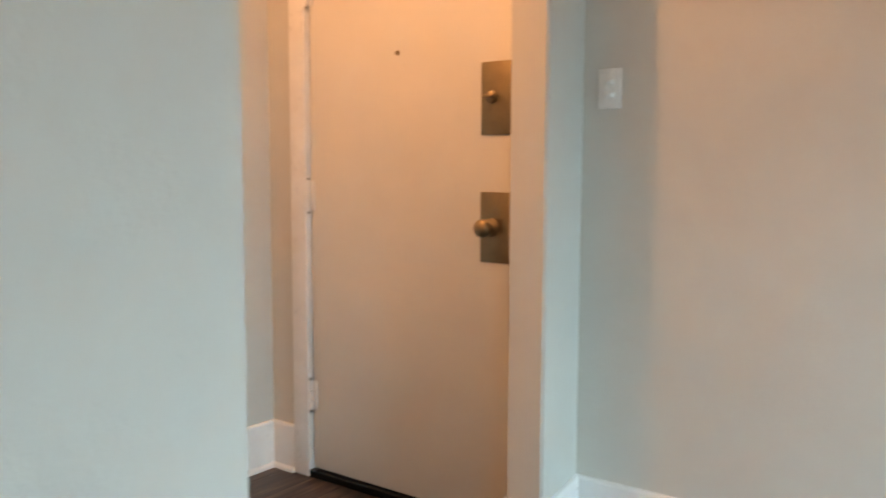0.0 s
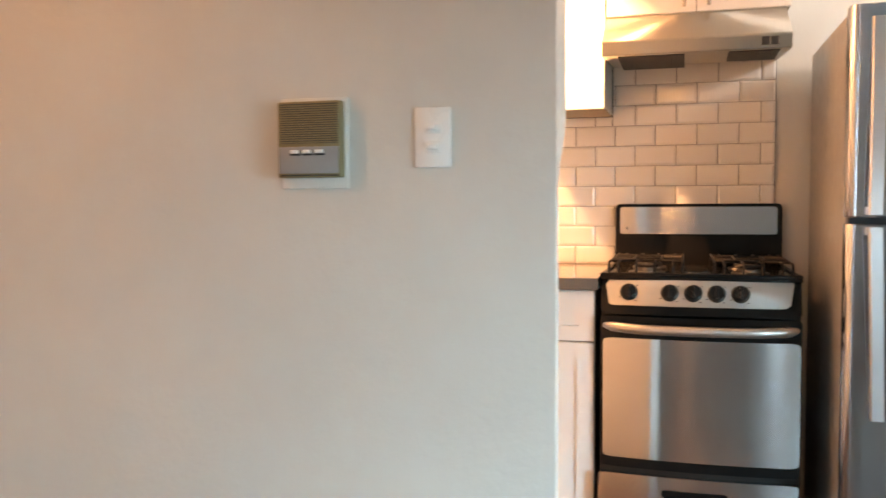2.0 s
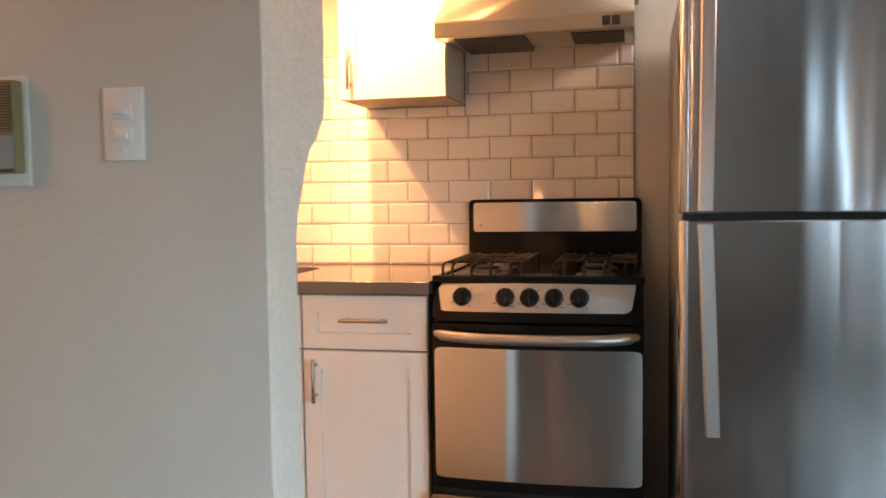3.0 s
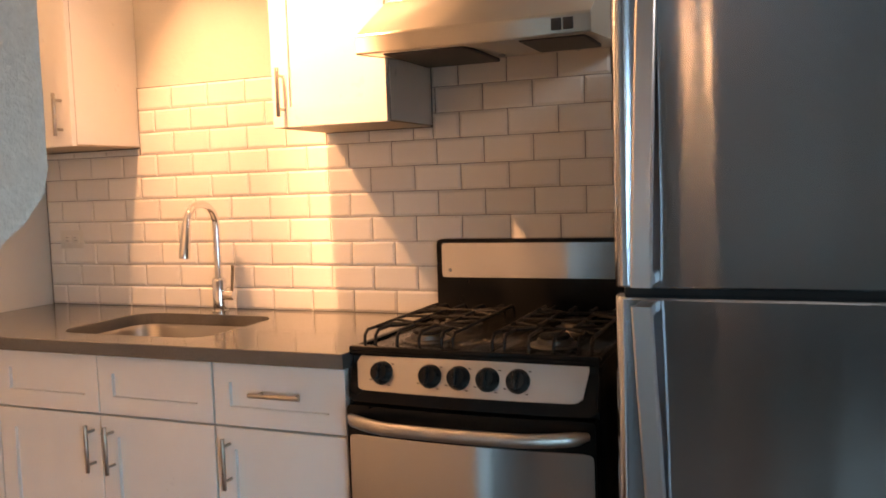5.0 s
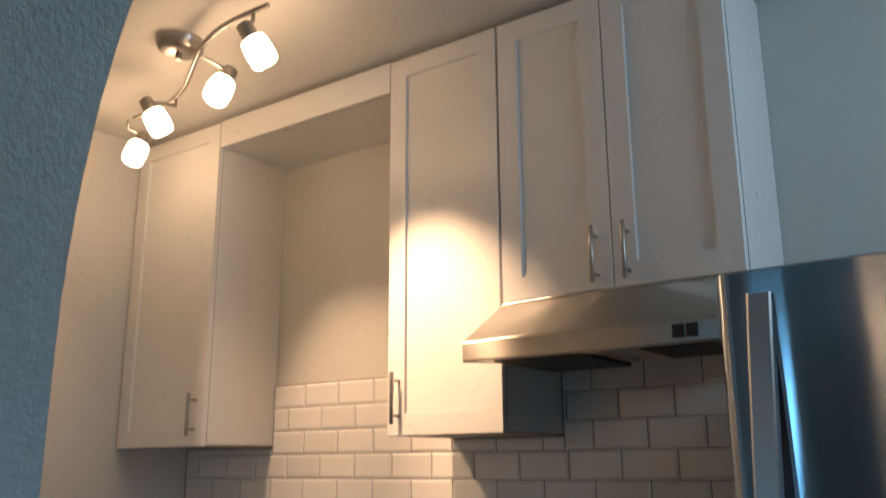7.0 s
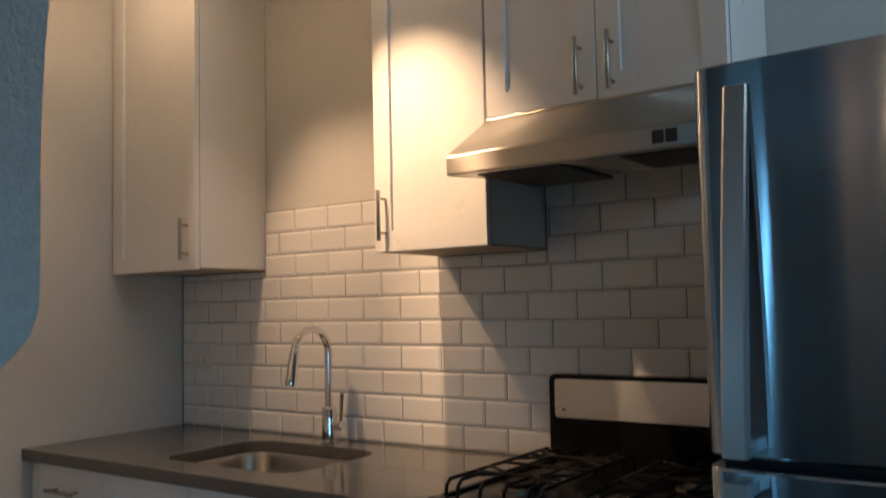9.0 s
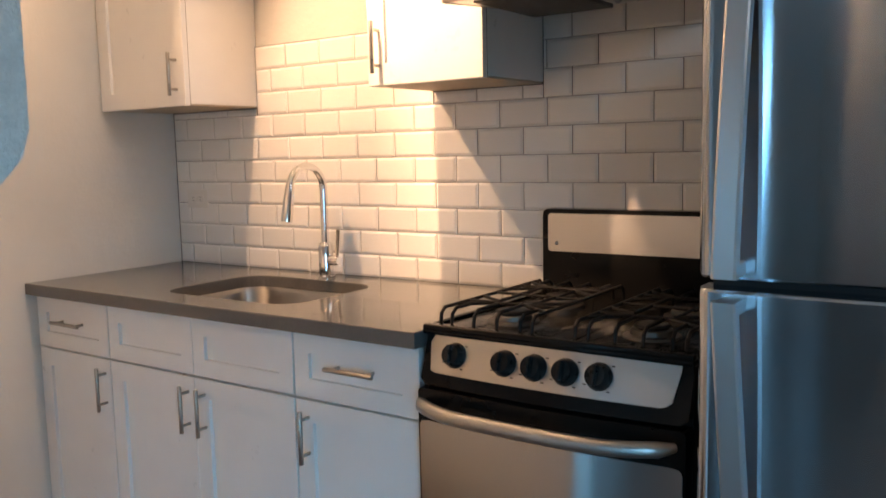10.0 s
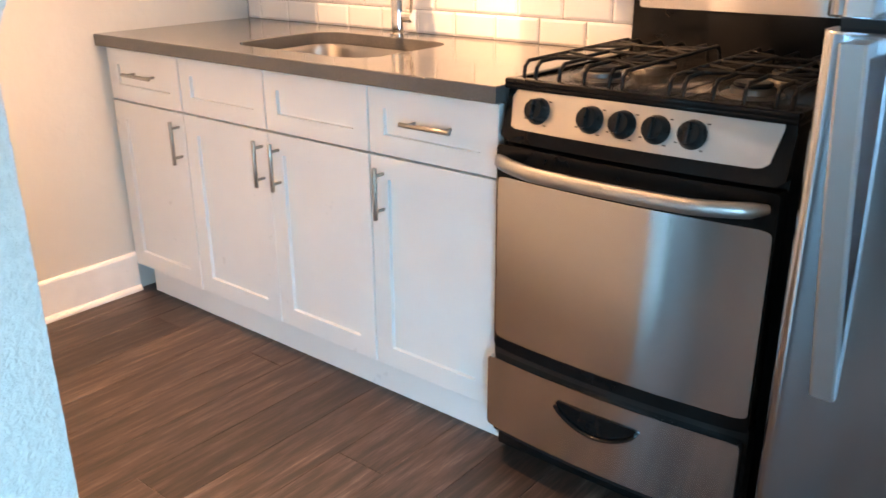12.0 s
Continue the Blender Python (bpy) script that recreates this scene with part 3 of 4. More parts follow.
base_unit(0.003, 0.400, [(0.006, 0.397, "r")], [(0.006, 0.397, True)], "white shaker base cabinet with drawer and door")
base_unit(0.400, 1.198, [(0.403, 0.7975, "r"), (0.8005, 1.195, "l")], [(0.403, 0.7975, False), (0.8005, 1.195, False)], "white shaker sink base cabinet with two doors")
base_unit(1.198, 1.604, [(1.201, 1.601, "l")], [(1.201, 1.601, True)], "white shaker base cabinet beside the stove")


def counter():
    r = root("countertop", (0.8, -0.3, 0.876), "polished grey speckled quartz countertop", "countertop")
    bm = bmesh.new()
    z0, z1 = 0.8765, 0.914
    x0, x1, y0, y1 = 0.002, 1.616, -0.640, -0.002
    hole = rounded(0.560, 1.108, -0.530, -0.135, 0.085, 8)

    def ring(pts, z):
        return [bm.verts.new((x, y, z)) for x, y in pts]
    def rect(i):
        n = len(hole)
        per = []
        c = Vector((0.834, -0.332))
        for hx, hy in hole:
            d = Vector((hx, hy)) - c
            ks = []
            if d.x: ks.append(((x1 - i if d.x > 0 else x0 + i) - c.x) / d.x)
            if d.y: ks.append(((y1 - i if d.y > 0 else y0 + i) - c.y) / d.y)
            k = min(q for q in ks if q > 0)
            per.append((c.x + d.x * k, c.y + d.y * k))
        for cx, cy in ((x0 + i, y0 + i), (x1 - i, y0 + i), (x1 - i, y1 - i), (x0 + i, y1 - i)):
            j = min(range(n), key=lambda q: (per[q][0] - cx) ** 2 + (per[q][1] - cy) ** 2)
            per[j] = (cx, cy)
        return per
    rings = [ring(hole, z0), ring(hole, z1 - 0.002), ring(rounded(0.558, 1.110, -0.532, -0.133, 0.087, 8), z1), ring(rect(0.002), z1), ring(rect(0.0), z1 - 0.002), ring(rect(0.0), z0)]
    rings.append(rings[0])
    for a, b in zip(rings, rings[1:]):
        for k in range(len(a)):
            j = (k + 1) % len(a)
            bm.faces.new((a[k], a[j], b[j], b[k]))
    made("slab", bm, M_QUARTZ, r)

    s = root("sink", (0.834, -0.332, 0.70), "undermounted stainless steel kitchen sink bowl", "sink")
    bm = bmesh.new()
    levels = [(0.012, 0.8755, 0.09), (0.004, 0.8755, 0.088), (-0.004, 0.862, 0.082), (-0.010, 0.74, 0.08), (-0.028, 0.715, 0.07), (-0.06, 0.708, 0.05)]
    rs = [ring(rounded(0.560 - g, 1.108 + g, -0.530 - g, -0.135 + g, q, 8), z) for g, z, q in levels]
    for a, b in zip(rs, rs[1:]):
        for k in range(len(a)):
            j = (k + 1) % len(a)
            bm.faces.new((a[k], a[j], b[j], b[k]))
    bm.faces.new(rs[-1])
    ob = made("bowl", bm, M_SINK, s, smooth=True)
    so = ob.modifiers.new("thickness", "SOLIDIFY")
    so.thickness, so.offset = 0.0015, 1
    bm = bmesh.new()
    lathe(bm, [(0.045, 0), (0.043, 0.003), (0.034, 0.003), (0.030, 0.0005), (0.004, 0.0005)], (0.834, -0.332, 0.7085))
    made("drain", bm, M_CHROME, s, smooth=True)


counter()


def faucet():
    bx, by = 0.838, -0.080
    r = root("kitchen_faucet", (bx, by, 0.914), "chrome gooseneck kitchen faucet with pull-down spray", "faucet")
    bm = bmesh.new()
    lathe(bm, [(0.029, 0), (0.029, 0.006), (0.024, 0.010), (0.024, 0.105), (0.022, 0.112), (0.014, 0.118)], (bx, by, 0.914))
    made("body", bm, M_CHROME, r, smooth=True)
    bm = bmesh.new()
    neck = [(bx, by, 1.02), (bx, by, 1.195)]
    neck += arc((bx, by - 0.076, 1.205), 0.076, 0, 174, 18, (0, 1, 0), (0, 0, 1))
    tube(bm, neck, 0.0125, 16)
    made("neck", bm, M_CHROME, r, smooth=True)
    e = Vector(neck[-1])
    d = (e - Vector(neck[-2])).normalized()
    bm = bmesh.new()
    tube(bm, [e - d * 0.01, e, e + d * 0.012, e + d * 0.04, e + d * 0.095, e + d * 0.105], [0.0135, 0.0145, 0.0155, 0.0170, 0.0185, 0.0170], 18)
    tagged(made("spray_head", bm, M_CHROME, r, smooth=True), "grey metal spray head")
    bm = bmesh.new()
    tube(bm, [(bx + 0.015, by, 0.972), (bx + 0.050, by, 0.972), (bx + 0.058, by, 0.972)], [0.0175, 0.0175, 0.014], 16)
    tube(bm, [(bx + 0.047, by, 0.975), (bx + 0.055, by - 0.004, 1.00), (bx + 0.066, by - 0.010, 1.075)], [0.006, 0.0055, 0.0065], 10, flat=0.6)
    made("lever", bm, M_CHROME, r, smooth=True)


faucet()


def upper_unit(x0, x1, z0, z1, doors, label, name="wall_cabinet"):
    r = root(name, ((x0 + x1) / 2, 0, z0), label, "kitchen cabinet", "wall cabinets")
    y = -0.312
    bm = bmesh.new()
    box(bm, x0 + 0.001, x1 - 0.001, y + 0.021, 0.004, z0 + 0.006, z1, bev=0.0012)
    made("carcass", bm, M_CAB, r)
    # thin dark sheet added behind the doors as the shade of their gap
    block("gap_shade", M_CARCASS_SHADE, (x0 + 0.002, x1 - 0.002, y + 0.0192, y + 0.0208, z0 + 0.007, z1 - 0.001), r)
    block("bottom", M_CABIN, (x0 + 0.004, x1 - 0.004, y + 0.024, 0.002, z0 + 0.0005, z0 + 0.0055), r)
    for a, b, side, hz in doors:
        bm = bmesh.new()
        shaker(bm, a, b, z0, z1 - 0.004, y)
        dob = made("door", bm, M_CAB, r)
        pull(dob, b - 0.038 if side == "r" else a + 0.040, hz, 0.138, True, y)
    return r


TOPZ = 2.602
upper_unit(0.003, 0.466, 1.485, TOPZ, [(0.006, 0.464, "r", 1.586)], "tall white shaker wall cabinet at the corner")
upper_unit(1.232, 1.607, 1.498, TOPZ, [(1.235, 1.604, "l", 1.597)], "tall white shaker wall cabinet beside the range hood")
upper_unit(1.608, 2.228, 1.822, TOPZ, [(1.611, 1.9165, "r", 1.904), (1.9195, 2.225, "l", 1.904)], "white shaker wall cabinet with two doors over the hood")
valance = root("valance", (0.85, -0.30, 2.5), "white painted valance board between the wall cabinets", "valance")
block("board", M_CAB, (0.4665, 1.2315, -0.311, -0.292, 2.505, TOPZ), valance, bev=0.001)
block("soffit", M_CAB, (0.4665, 1.2315, -0.291, 0.004, 2.508, 2.524), valance)


# ---------------------------------------------------------------- range hood
def range_hood():
    x0, x1 = 1.610, 2.212
    r = root("range_hood", (1.91, -0.25, 1.65), "stainless steel under-cabinet range hood", "range hood")
    prof = [(-0.494, 1.653), (-0.496, 1.657), (-0.496, 1.697), (-0.492, 1.703), (-0.322, 1.810), (-0.316, 1.814), (-0.316, 1.820), (-0.004, 1.820), (-0.004, 1.688)]
    bm = bmesh.new()
    a = [bm.verts.new((x0, y, z)) for y, z in prof]
    b = [bm.verts.new((x1, y, z)) for y, z in prof]
    n = len(prof)
    for k in range(n - 1):
        bm.faces.new((a[k], a[k + 1], b[k + 1], b[k]))
    bm.faces.new(a)
    bm.faces.new(list(reversed(b)))
    ob = made("shell", bm, M_HOOD, r)
    bv = ob.modifiers.new("edge", "BEVEL")
    bv.width, bv.segments, bv.limit_method = 0.002, 2, "ANGLE"
    bm = bmesh.new()
    ta = [(x0 + 0.002, -0.490, 1.655), (x1 - 0.002, -0.490, 1.655), (x1 - 0.002, -0.464, 1.657), (x1 - 0.004, -0.008, 1.688), (x0 + 0.004, -0.008, 1.688), (x0 + 0.002, -0.464, 1.657)]
    v = [bm.verts.new(p) for p in ta]
    w = [bm.verts.new((p[0], p[1], p[2] + 0.006)) for p in ta]
    bm.faces.new(v)
    bm.faces.new(list(reversed(w)))
    for k in range(6):
        bm.faces.new((v[k], v[(k + 1) % 6], w[(k + 1) % 6], w[k]))
    made("underside", bm, M_HOOD, r)
    bm = bmesh.new()
    box(bm, x0 + 0.05, x0 + 0.27, -0.440, -0.15, 1.6550, 1.665, bev=0.002)
    made("filter", bm, M_DARK, r)
    bm = bmesh.new()
    box(bm, x1 - 0.190, x1 - 0.03, -0.44, -0.24, 1.6550, 1.665, bev=0.003)
    made("light_cover", bm, M_DARK, r)
    for bx in (2.131, 2.159):
        block("rocker_switch", M_GAP, (bx - 0.012, bx + 0.012, -0.4995, -0.494, 1.664, 1.691), r, bev=0.001)
    for sx, sy in ((1.87, -0.10), (2.09, -0.10)):
        bm = bmesh.new()
        lathe(bm, [(0.009, 0), (0.009, 0.006), (0.004, 0.009)], (sx, sy, 1.682), (0, 0, -1), 10)
        made("screw", bm, M_NICKEL, r)


range_hood()


# ---------------------------------------------------------------- stove
def stove():
    x0, x1 = 1.624, 2.238
    cx = (x0 + x1) / 2
    r = root("gas_stove", (cx, -0.33, 0), "stainless and black four-burner gas stove", "stove")

    def bow(depth):
        return lambda x, z: depth - 0.020 * (1 - ((x - cx) / (x1 - cx)) ** 2)

    def front(name, mat, bx0, bx1, z0, z1, depth, thick, rad, seg=14):
        """A bowed front piece with rounded corners, cut in upright strips."""
        bm = bmesh.new()
        f = bow(depth)
        cols = []
        for k in range(seg + 1):
            x = bx0 + (bx1 - bx0) * k / seg
            d = min(x - bx0, bx1 - x)
            cut = rad - math.sqrt(max(0, rad * rad - (rad - d) ** 2)) if d < rad else 0
            cols.append((x, z0 + cut, z1 - cut))
        extra = []
        for x in (bx0 + rad * 0.12, bx0 + rad * 0.4, bx1 - rad * 0.4, bx1 - rad * 0.12):
            d = min(x - bx0, bx1 - x)
            cut = rad - math.sqrt(max(0, rad * rad - (rad - d) ** 2))
            extra.append((x, z0 + cut, z1 - cut))
        cols = sorted(cols + extra)
        fa = [(bm.verts.new((x, f(x, a), a)), bm.verts.new((x, f(x, b), b))) for x, a, b in cols]
        ba = [(bm.verts.new((x, depth + thick, a)), bm.verts.new((x, depth + thick, b))) for x, a, b in cols]
        for k in range(len(cols) - 1):
            bm.faces.new((fa[k][0], fa[k + 1][0], fa[k + 1][1], fa[k][1]))
            bm.faces.new((ba[k][1], ba[k + 1][1], ba[k + 1][0], ba[k][0]))
            bm.faces.new((fa[k][1], fa[k + 1][1], ba[k + 1][1], ba[k][1]))
            bm.faces.new((ba[k][0], ba[k + 1][0], fa[k + 1][0], fa[k][0]))
        bm.faces.new((fa[0][0], fa[0][1], ba[0][1], ba[0][0]))
        bm.faces.new((fa[-1][1], fa[-1][0], ba[-1][0], ba[-1][1]))
        return made(name, bm, mat, r, smooth=True)

    block("body", M_BLACK, (x0, x1, -0.615, -0.045, 0.035, 0.900), r, bev=0.004)
    for fx in (x0 + 0.05, x1 - 0.05):
        for fy in (-0.56, -0.10):
            bm = bmesh.new()
            lathe(bm, [(0.02, 0), (0.02, 0.012), (0.012, 0.044)], (fx, fy, -0.008), n=12)
            made("foot", bm, M_GAP, r)
    # cooktop with a raised rim
    bm = bmesh.new()
    box(bm, x0 - 0.004, x1 + 0.004, -0.628, -0.055, 0.900, 0.914, bev=0.006)
    box(bm, x0 - 0.004, x1 + 0.004, -0.628, -0.600, 0.908, 0.924, bev=0.006)
    box(bm, x0 - 0.004, x0 + 0.016, -0.610, -0.055, 0.908, 0.921, bev=0.005)
    box(bm, x1 - 0.016, x1 + 0.004, -0.610, -0.055, 0.908, 0.921, bev=0.005)
    made("cooktop", bm, M_BLACK, r, smooth=True)
    block("centre_strip", M_BLACK, (cx - 0.045, cx + 0.045, -0.575, -0.16, 0.9145, 0.9165), r, bev=0.001)
    # back guard
    bm = bmesh.new()
    plate(bm, rounded(x0 + 0.002, x1 - 0.002, 0.90, 1.146, 0.018), lambda x, z: -0.060 - 0.012 * (1.146 - z), 0.050)
    made("back_guard", bm, M_BLACK, r)
    bm = bmesh.new()
    plate(bm, rounded(x0 + 0.020, x1 - 0.020, 1.030, 1.134, 0.010), lambda x, z: -0.0635 - 0.012 * (1.146 - z), 0.003)
    made("back_panel", bm, M_STEEL, r)
    bm = bmesh.new()
    lathe(bm, [(0.0055, 0), (0.0055, 0.0008), (0.001, 0.001)], (x0 + 0.047, -0.0652, 1.052), (0, -1, 0), 16)
    made("badge", bm, M_GREYP, r)
    # control panel, leaning back
    def lean(x, z):
        return -0.640 - 0.016 * (1 - ((x - cx) / (x1 - cx)) ** 2) + 0.35 * (z - 0.82)
    bm = bmesh.new()
    bowed_plate(bm, rounded(x0, x1, 0.792, 0.912, 0.012), lambda x, z: lean(x, z) + 0.004, 0.06)
    made("control_fascia", bm, M_BLACK, r, smooth=True)
    bm = bmesh.new()
    pts = []
    n = 16
    px0, px1, pz0, pz1 = x0 + 0.016, x1 - 0.018, 0.820, 0.902
    for k in range(n + 1):
        x = px0 + 0.020 + (px1 - 0.034 - px0 - 0.020) * k / n
        pts.append((x, pz0))
    pts += [(px1 - 0.020, pz0 + 0.004), (px1 - 0.012, pz0 + 0.014), (px1 - 0.004, pz1 - 0.012), (px1 - 0.004, pz1 - 0.004), (px1 - 0.010, pz1)]
    for k in range(n + 1):
        pts.append((px1 - 0.014 - (px1 - 0.014 - px0 - 0.012) * k / n, pz1))
    pts += [(px0 + 0.002, pz1 - 0.006), (px0, pz1 - 0.018), (px0 + 0.002, pz0 + 0.018), (px0 + 0.008, pz0 + 0.006)]
    bowed_plate(bm, pts, lambda x, z: lean(x, z), 0.006, 36)
    made("control_panel", bm, M_PANEL, r, smooth=True)
    for kx in (1.714, 1.843, 1.915, 1.986, 2.058):
        y = lean(kx, 0.862)
        ax = Vector((0, -1, 0.35)).normalized()
        bm = bmesh.new()
        lathe(bm, [(0.0285, 0), (0.0285, 0.004), (0.0250, 0.010), (0.0228, 0.022), (0.0205, 0.025), (0.002, 0.0255)], (kx, y, 0.862), ax, 28)
        ridge = bmesh.new()
        box(ridge, -0.0048, 0.0048, -0.020, 0.020, 0.020, 0.036, bev=0.002)
        for a in ridge.faces:
            q = Vector((0, 0, 1)).rotation_difference(ax)
            bm.faces.new([bm.verts.new(Vector((kx, y, 0.862)) + q @ w.co) for w in a.verts])
        ridge.free()
        bmesh.ops.remove_doubles(bm, verts=bm.verts, dist=0.00005)
        made("knob", bm, M_KNOB, r, smooth=True)
        bm = bmesh.new()
        for ang in (-150, -100, -50, 40, 90):
            dx, dz = 0.034 * math.cos(radians(ang)), 0.034 * math.sin(radians(ang))
            if abs(dz) < 0.033:
                yy = lean(kx + dx, 0.862 + dz)
                box(bm, kx + dx - 0.0035, kx + dx + 0.0035, yy - 0.0008, yy + 0.002, 0.862 + dz - 0.0012, 0.862 + dz + 0.0012)
        tagged(made("dial_marks", bm, M_INK, r), kind="stuff")
    # oven door, its steel skin and bowed handle
    front("oven_door", M_BLACK, x0 + 0.001, x1 - 0.001, 0.292, 0.786, -0.655, 0.045, 0.012)
    front("oven_door_skin", M_STEEL, x0 + 0.010, x1 - 0.004, 0.326, 0.716, -0.662, 0.012, 0.016, 24)
    bm = bmesh.new()
    hp, hr = [], []
    for k in range(25):
        u = k / 24
        x = x0 + 0.016 + (x1 - x0 - 0.032) * u
        s = 4 * u * (1 - u)
        hp.append((x, -0.668 - 0.055 * min(1, s * 1.5) ** 0.6 - 0.010 * s, 0.757 - 0.004 * s))
        hr.append(0.0155 if 0 < k < 24 else 0.009)
    tube(bm, hp, hr, 16)
    tagged(made("oven_handle", bm, M_ALU, r, smooth=True), "satin metal bowed oven handle")
    # warming drawer
    front("drawer_gap", M_GAPB, x0, x1, 0.060, 0.300, -0.650, 0.04, 0.006)
    front("bottom_drawer", M_STEEL, x0 - 0.002, x1 - 0.006, 0.088, 0.276, -0.675, 0.03, 0.012, 24)
    bm = bmesh.new()
    f = bow(-0.675)
    ox0, ox1 = 1.824, 2.024
    pts = [(ox0, 0.232), (ox0 + 0.006, 0.236)]
    pts += [(ox0 + (ox1 - ox0) * k / 12, 0.236) for k in range(1, 12)]
    pts += [(ox1 - 0.006, 0.236), (ox1, 0.232)]
    pts += [(ox1 - (ox1 - ox0) * k / 16, 0.226 - 0.044 * math.sin(math.pi * k / 16) ** 0.7) for k in range(1, 16)]
    bowed_plate(bm, pts, lambda x, z: f(x, z) - 0.004, 0.006)
    tagged(made("drawer_handle", bm, M_BLACK, r), "black moulded drawer grip")
    bm = bmesh.new()
    tube(bm, [(ox0 + (ox1 - ox0) * k / 16, f(ox0 + (ox1 - ox0) * k / 16, 0) - 0.008, 0.226 - 0.044 * math.sin(math.pi * k / 16) ** 0.7) for k in range(17)], 0.004, 8)
    made("grip_edge", bm, M_BLACK, r, smooth=True)
    block("kick_panel", M_BLACK, (x0 + 0.01, x1 - 0.01, -0.645, -0.60, 0.022, 0.084), r, bev=0.004)
    # burners and grates
    for gx0, gx1 in ((x0 + 0.022, cx - 0.050), (cx + 0.050, x1 - 0.022)):
        bxc = (gx0 + gx1) / 2
        for by in (-0.465, -0.225):
            bm = bmesh.new()
            lathe(bm, [(0.062, 0), (0.060, 0.004), (0.045, 0.006), (0.043, 0.016), (0.040, 0.018)], (bxc, by, 0.9142), n=28)
            tagged(made("burner_base", bm, M_BURNER, r, smooth=True), "aluminium burner base")
            bm = bmesh.new()
            lathe(bm, [(0.036, 0), (0.038, 0.004), (0.035, 0.009), (0.003, 0.011)], (bxc, by, 0.9325), n=28)
            made("burner_cap", bm, M_IRON, r, smooth=True)
        bm = bmesh.new()
        zt, rr = 0.955, 0.0043
        ya, yb = -0.590, -0.100

        def bar(p, q, rad=rr):
            tube(bm, [p, q], rad, 8)
        for gx in (gx0, gx1):
            tube(bm, [(gx, ya, 0.916), (gx, ya + 0.004, 0.944), (gx, ya + 0.018, zt), (gx, yb - 0.018, zt), (gx, yb - 0.004, 0.944), (gx, yb, 0.916)], rr, 8)
        for y in (ya + 0.120, -0.345, yb - 0.120):
            bar((gx0, y, zt), (gx1, y, zt), 0.0038)
        for yc, sgn in ((-0.465, -1), (-0.225, 1)):
            y_out = ya if sgn < 0 else yb
            for k in range(4):
                fx = gx0 + (gx1 - gx0) * (k + 0.5) / 4
                y_in = yc + sgn * (0.018 if k in (1, 2) else 0.034)
                tube(bm, [(fx, y_out, 0.916), (fx, y_out - sgn * 0.005, 0.944), (fx, y_out - sgn * 0.020, zt), (fx, y_in, zt)], rr, 8)
            for fx in (gx0 + (gx1 - gx0) * 0.30, gx0 + (gx1 - gx0) * 0.70):
                bar((fx, -0.345, zt), (fx, yc - sgn * 0.022, zt))
            for end, gx in ((1, gx0), (-1, gx1)):
                bar((gx, yc + 0.060, zt), (gx + end * 0.075, yc + 0.012, zt))
                bar((gx, yc - 0.060, zt), (gx + end * 0.075, yc - 0.012, zt))
        tagged(made("grate", bm, M_IRON, r, smooth=True), "black cast iron burner grate")
    # stand it on its feet, close to the wall
    r.location += Vector((0, 0.012, 0.008))


stove()


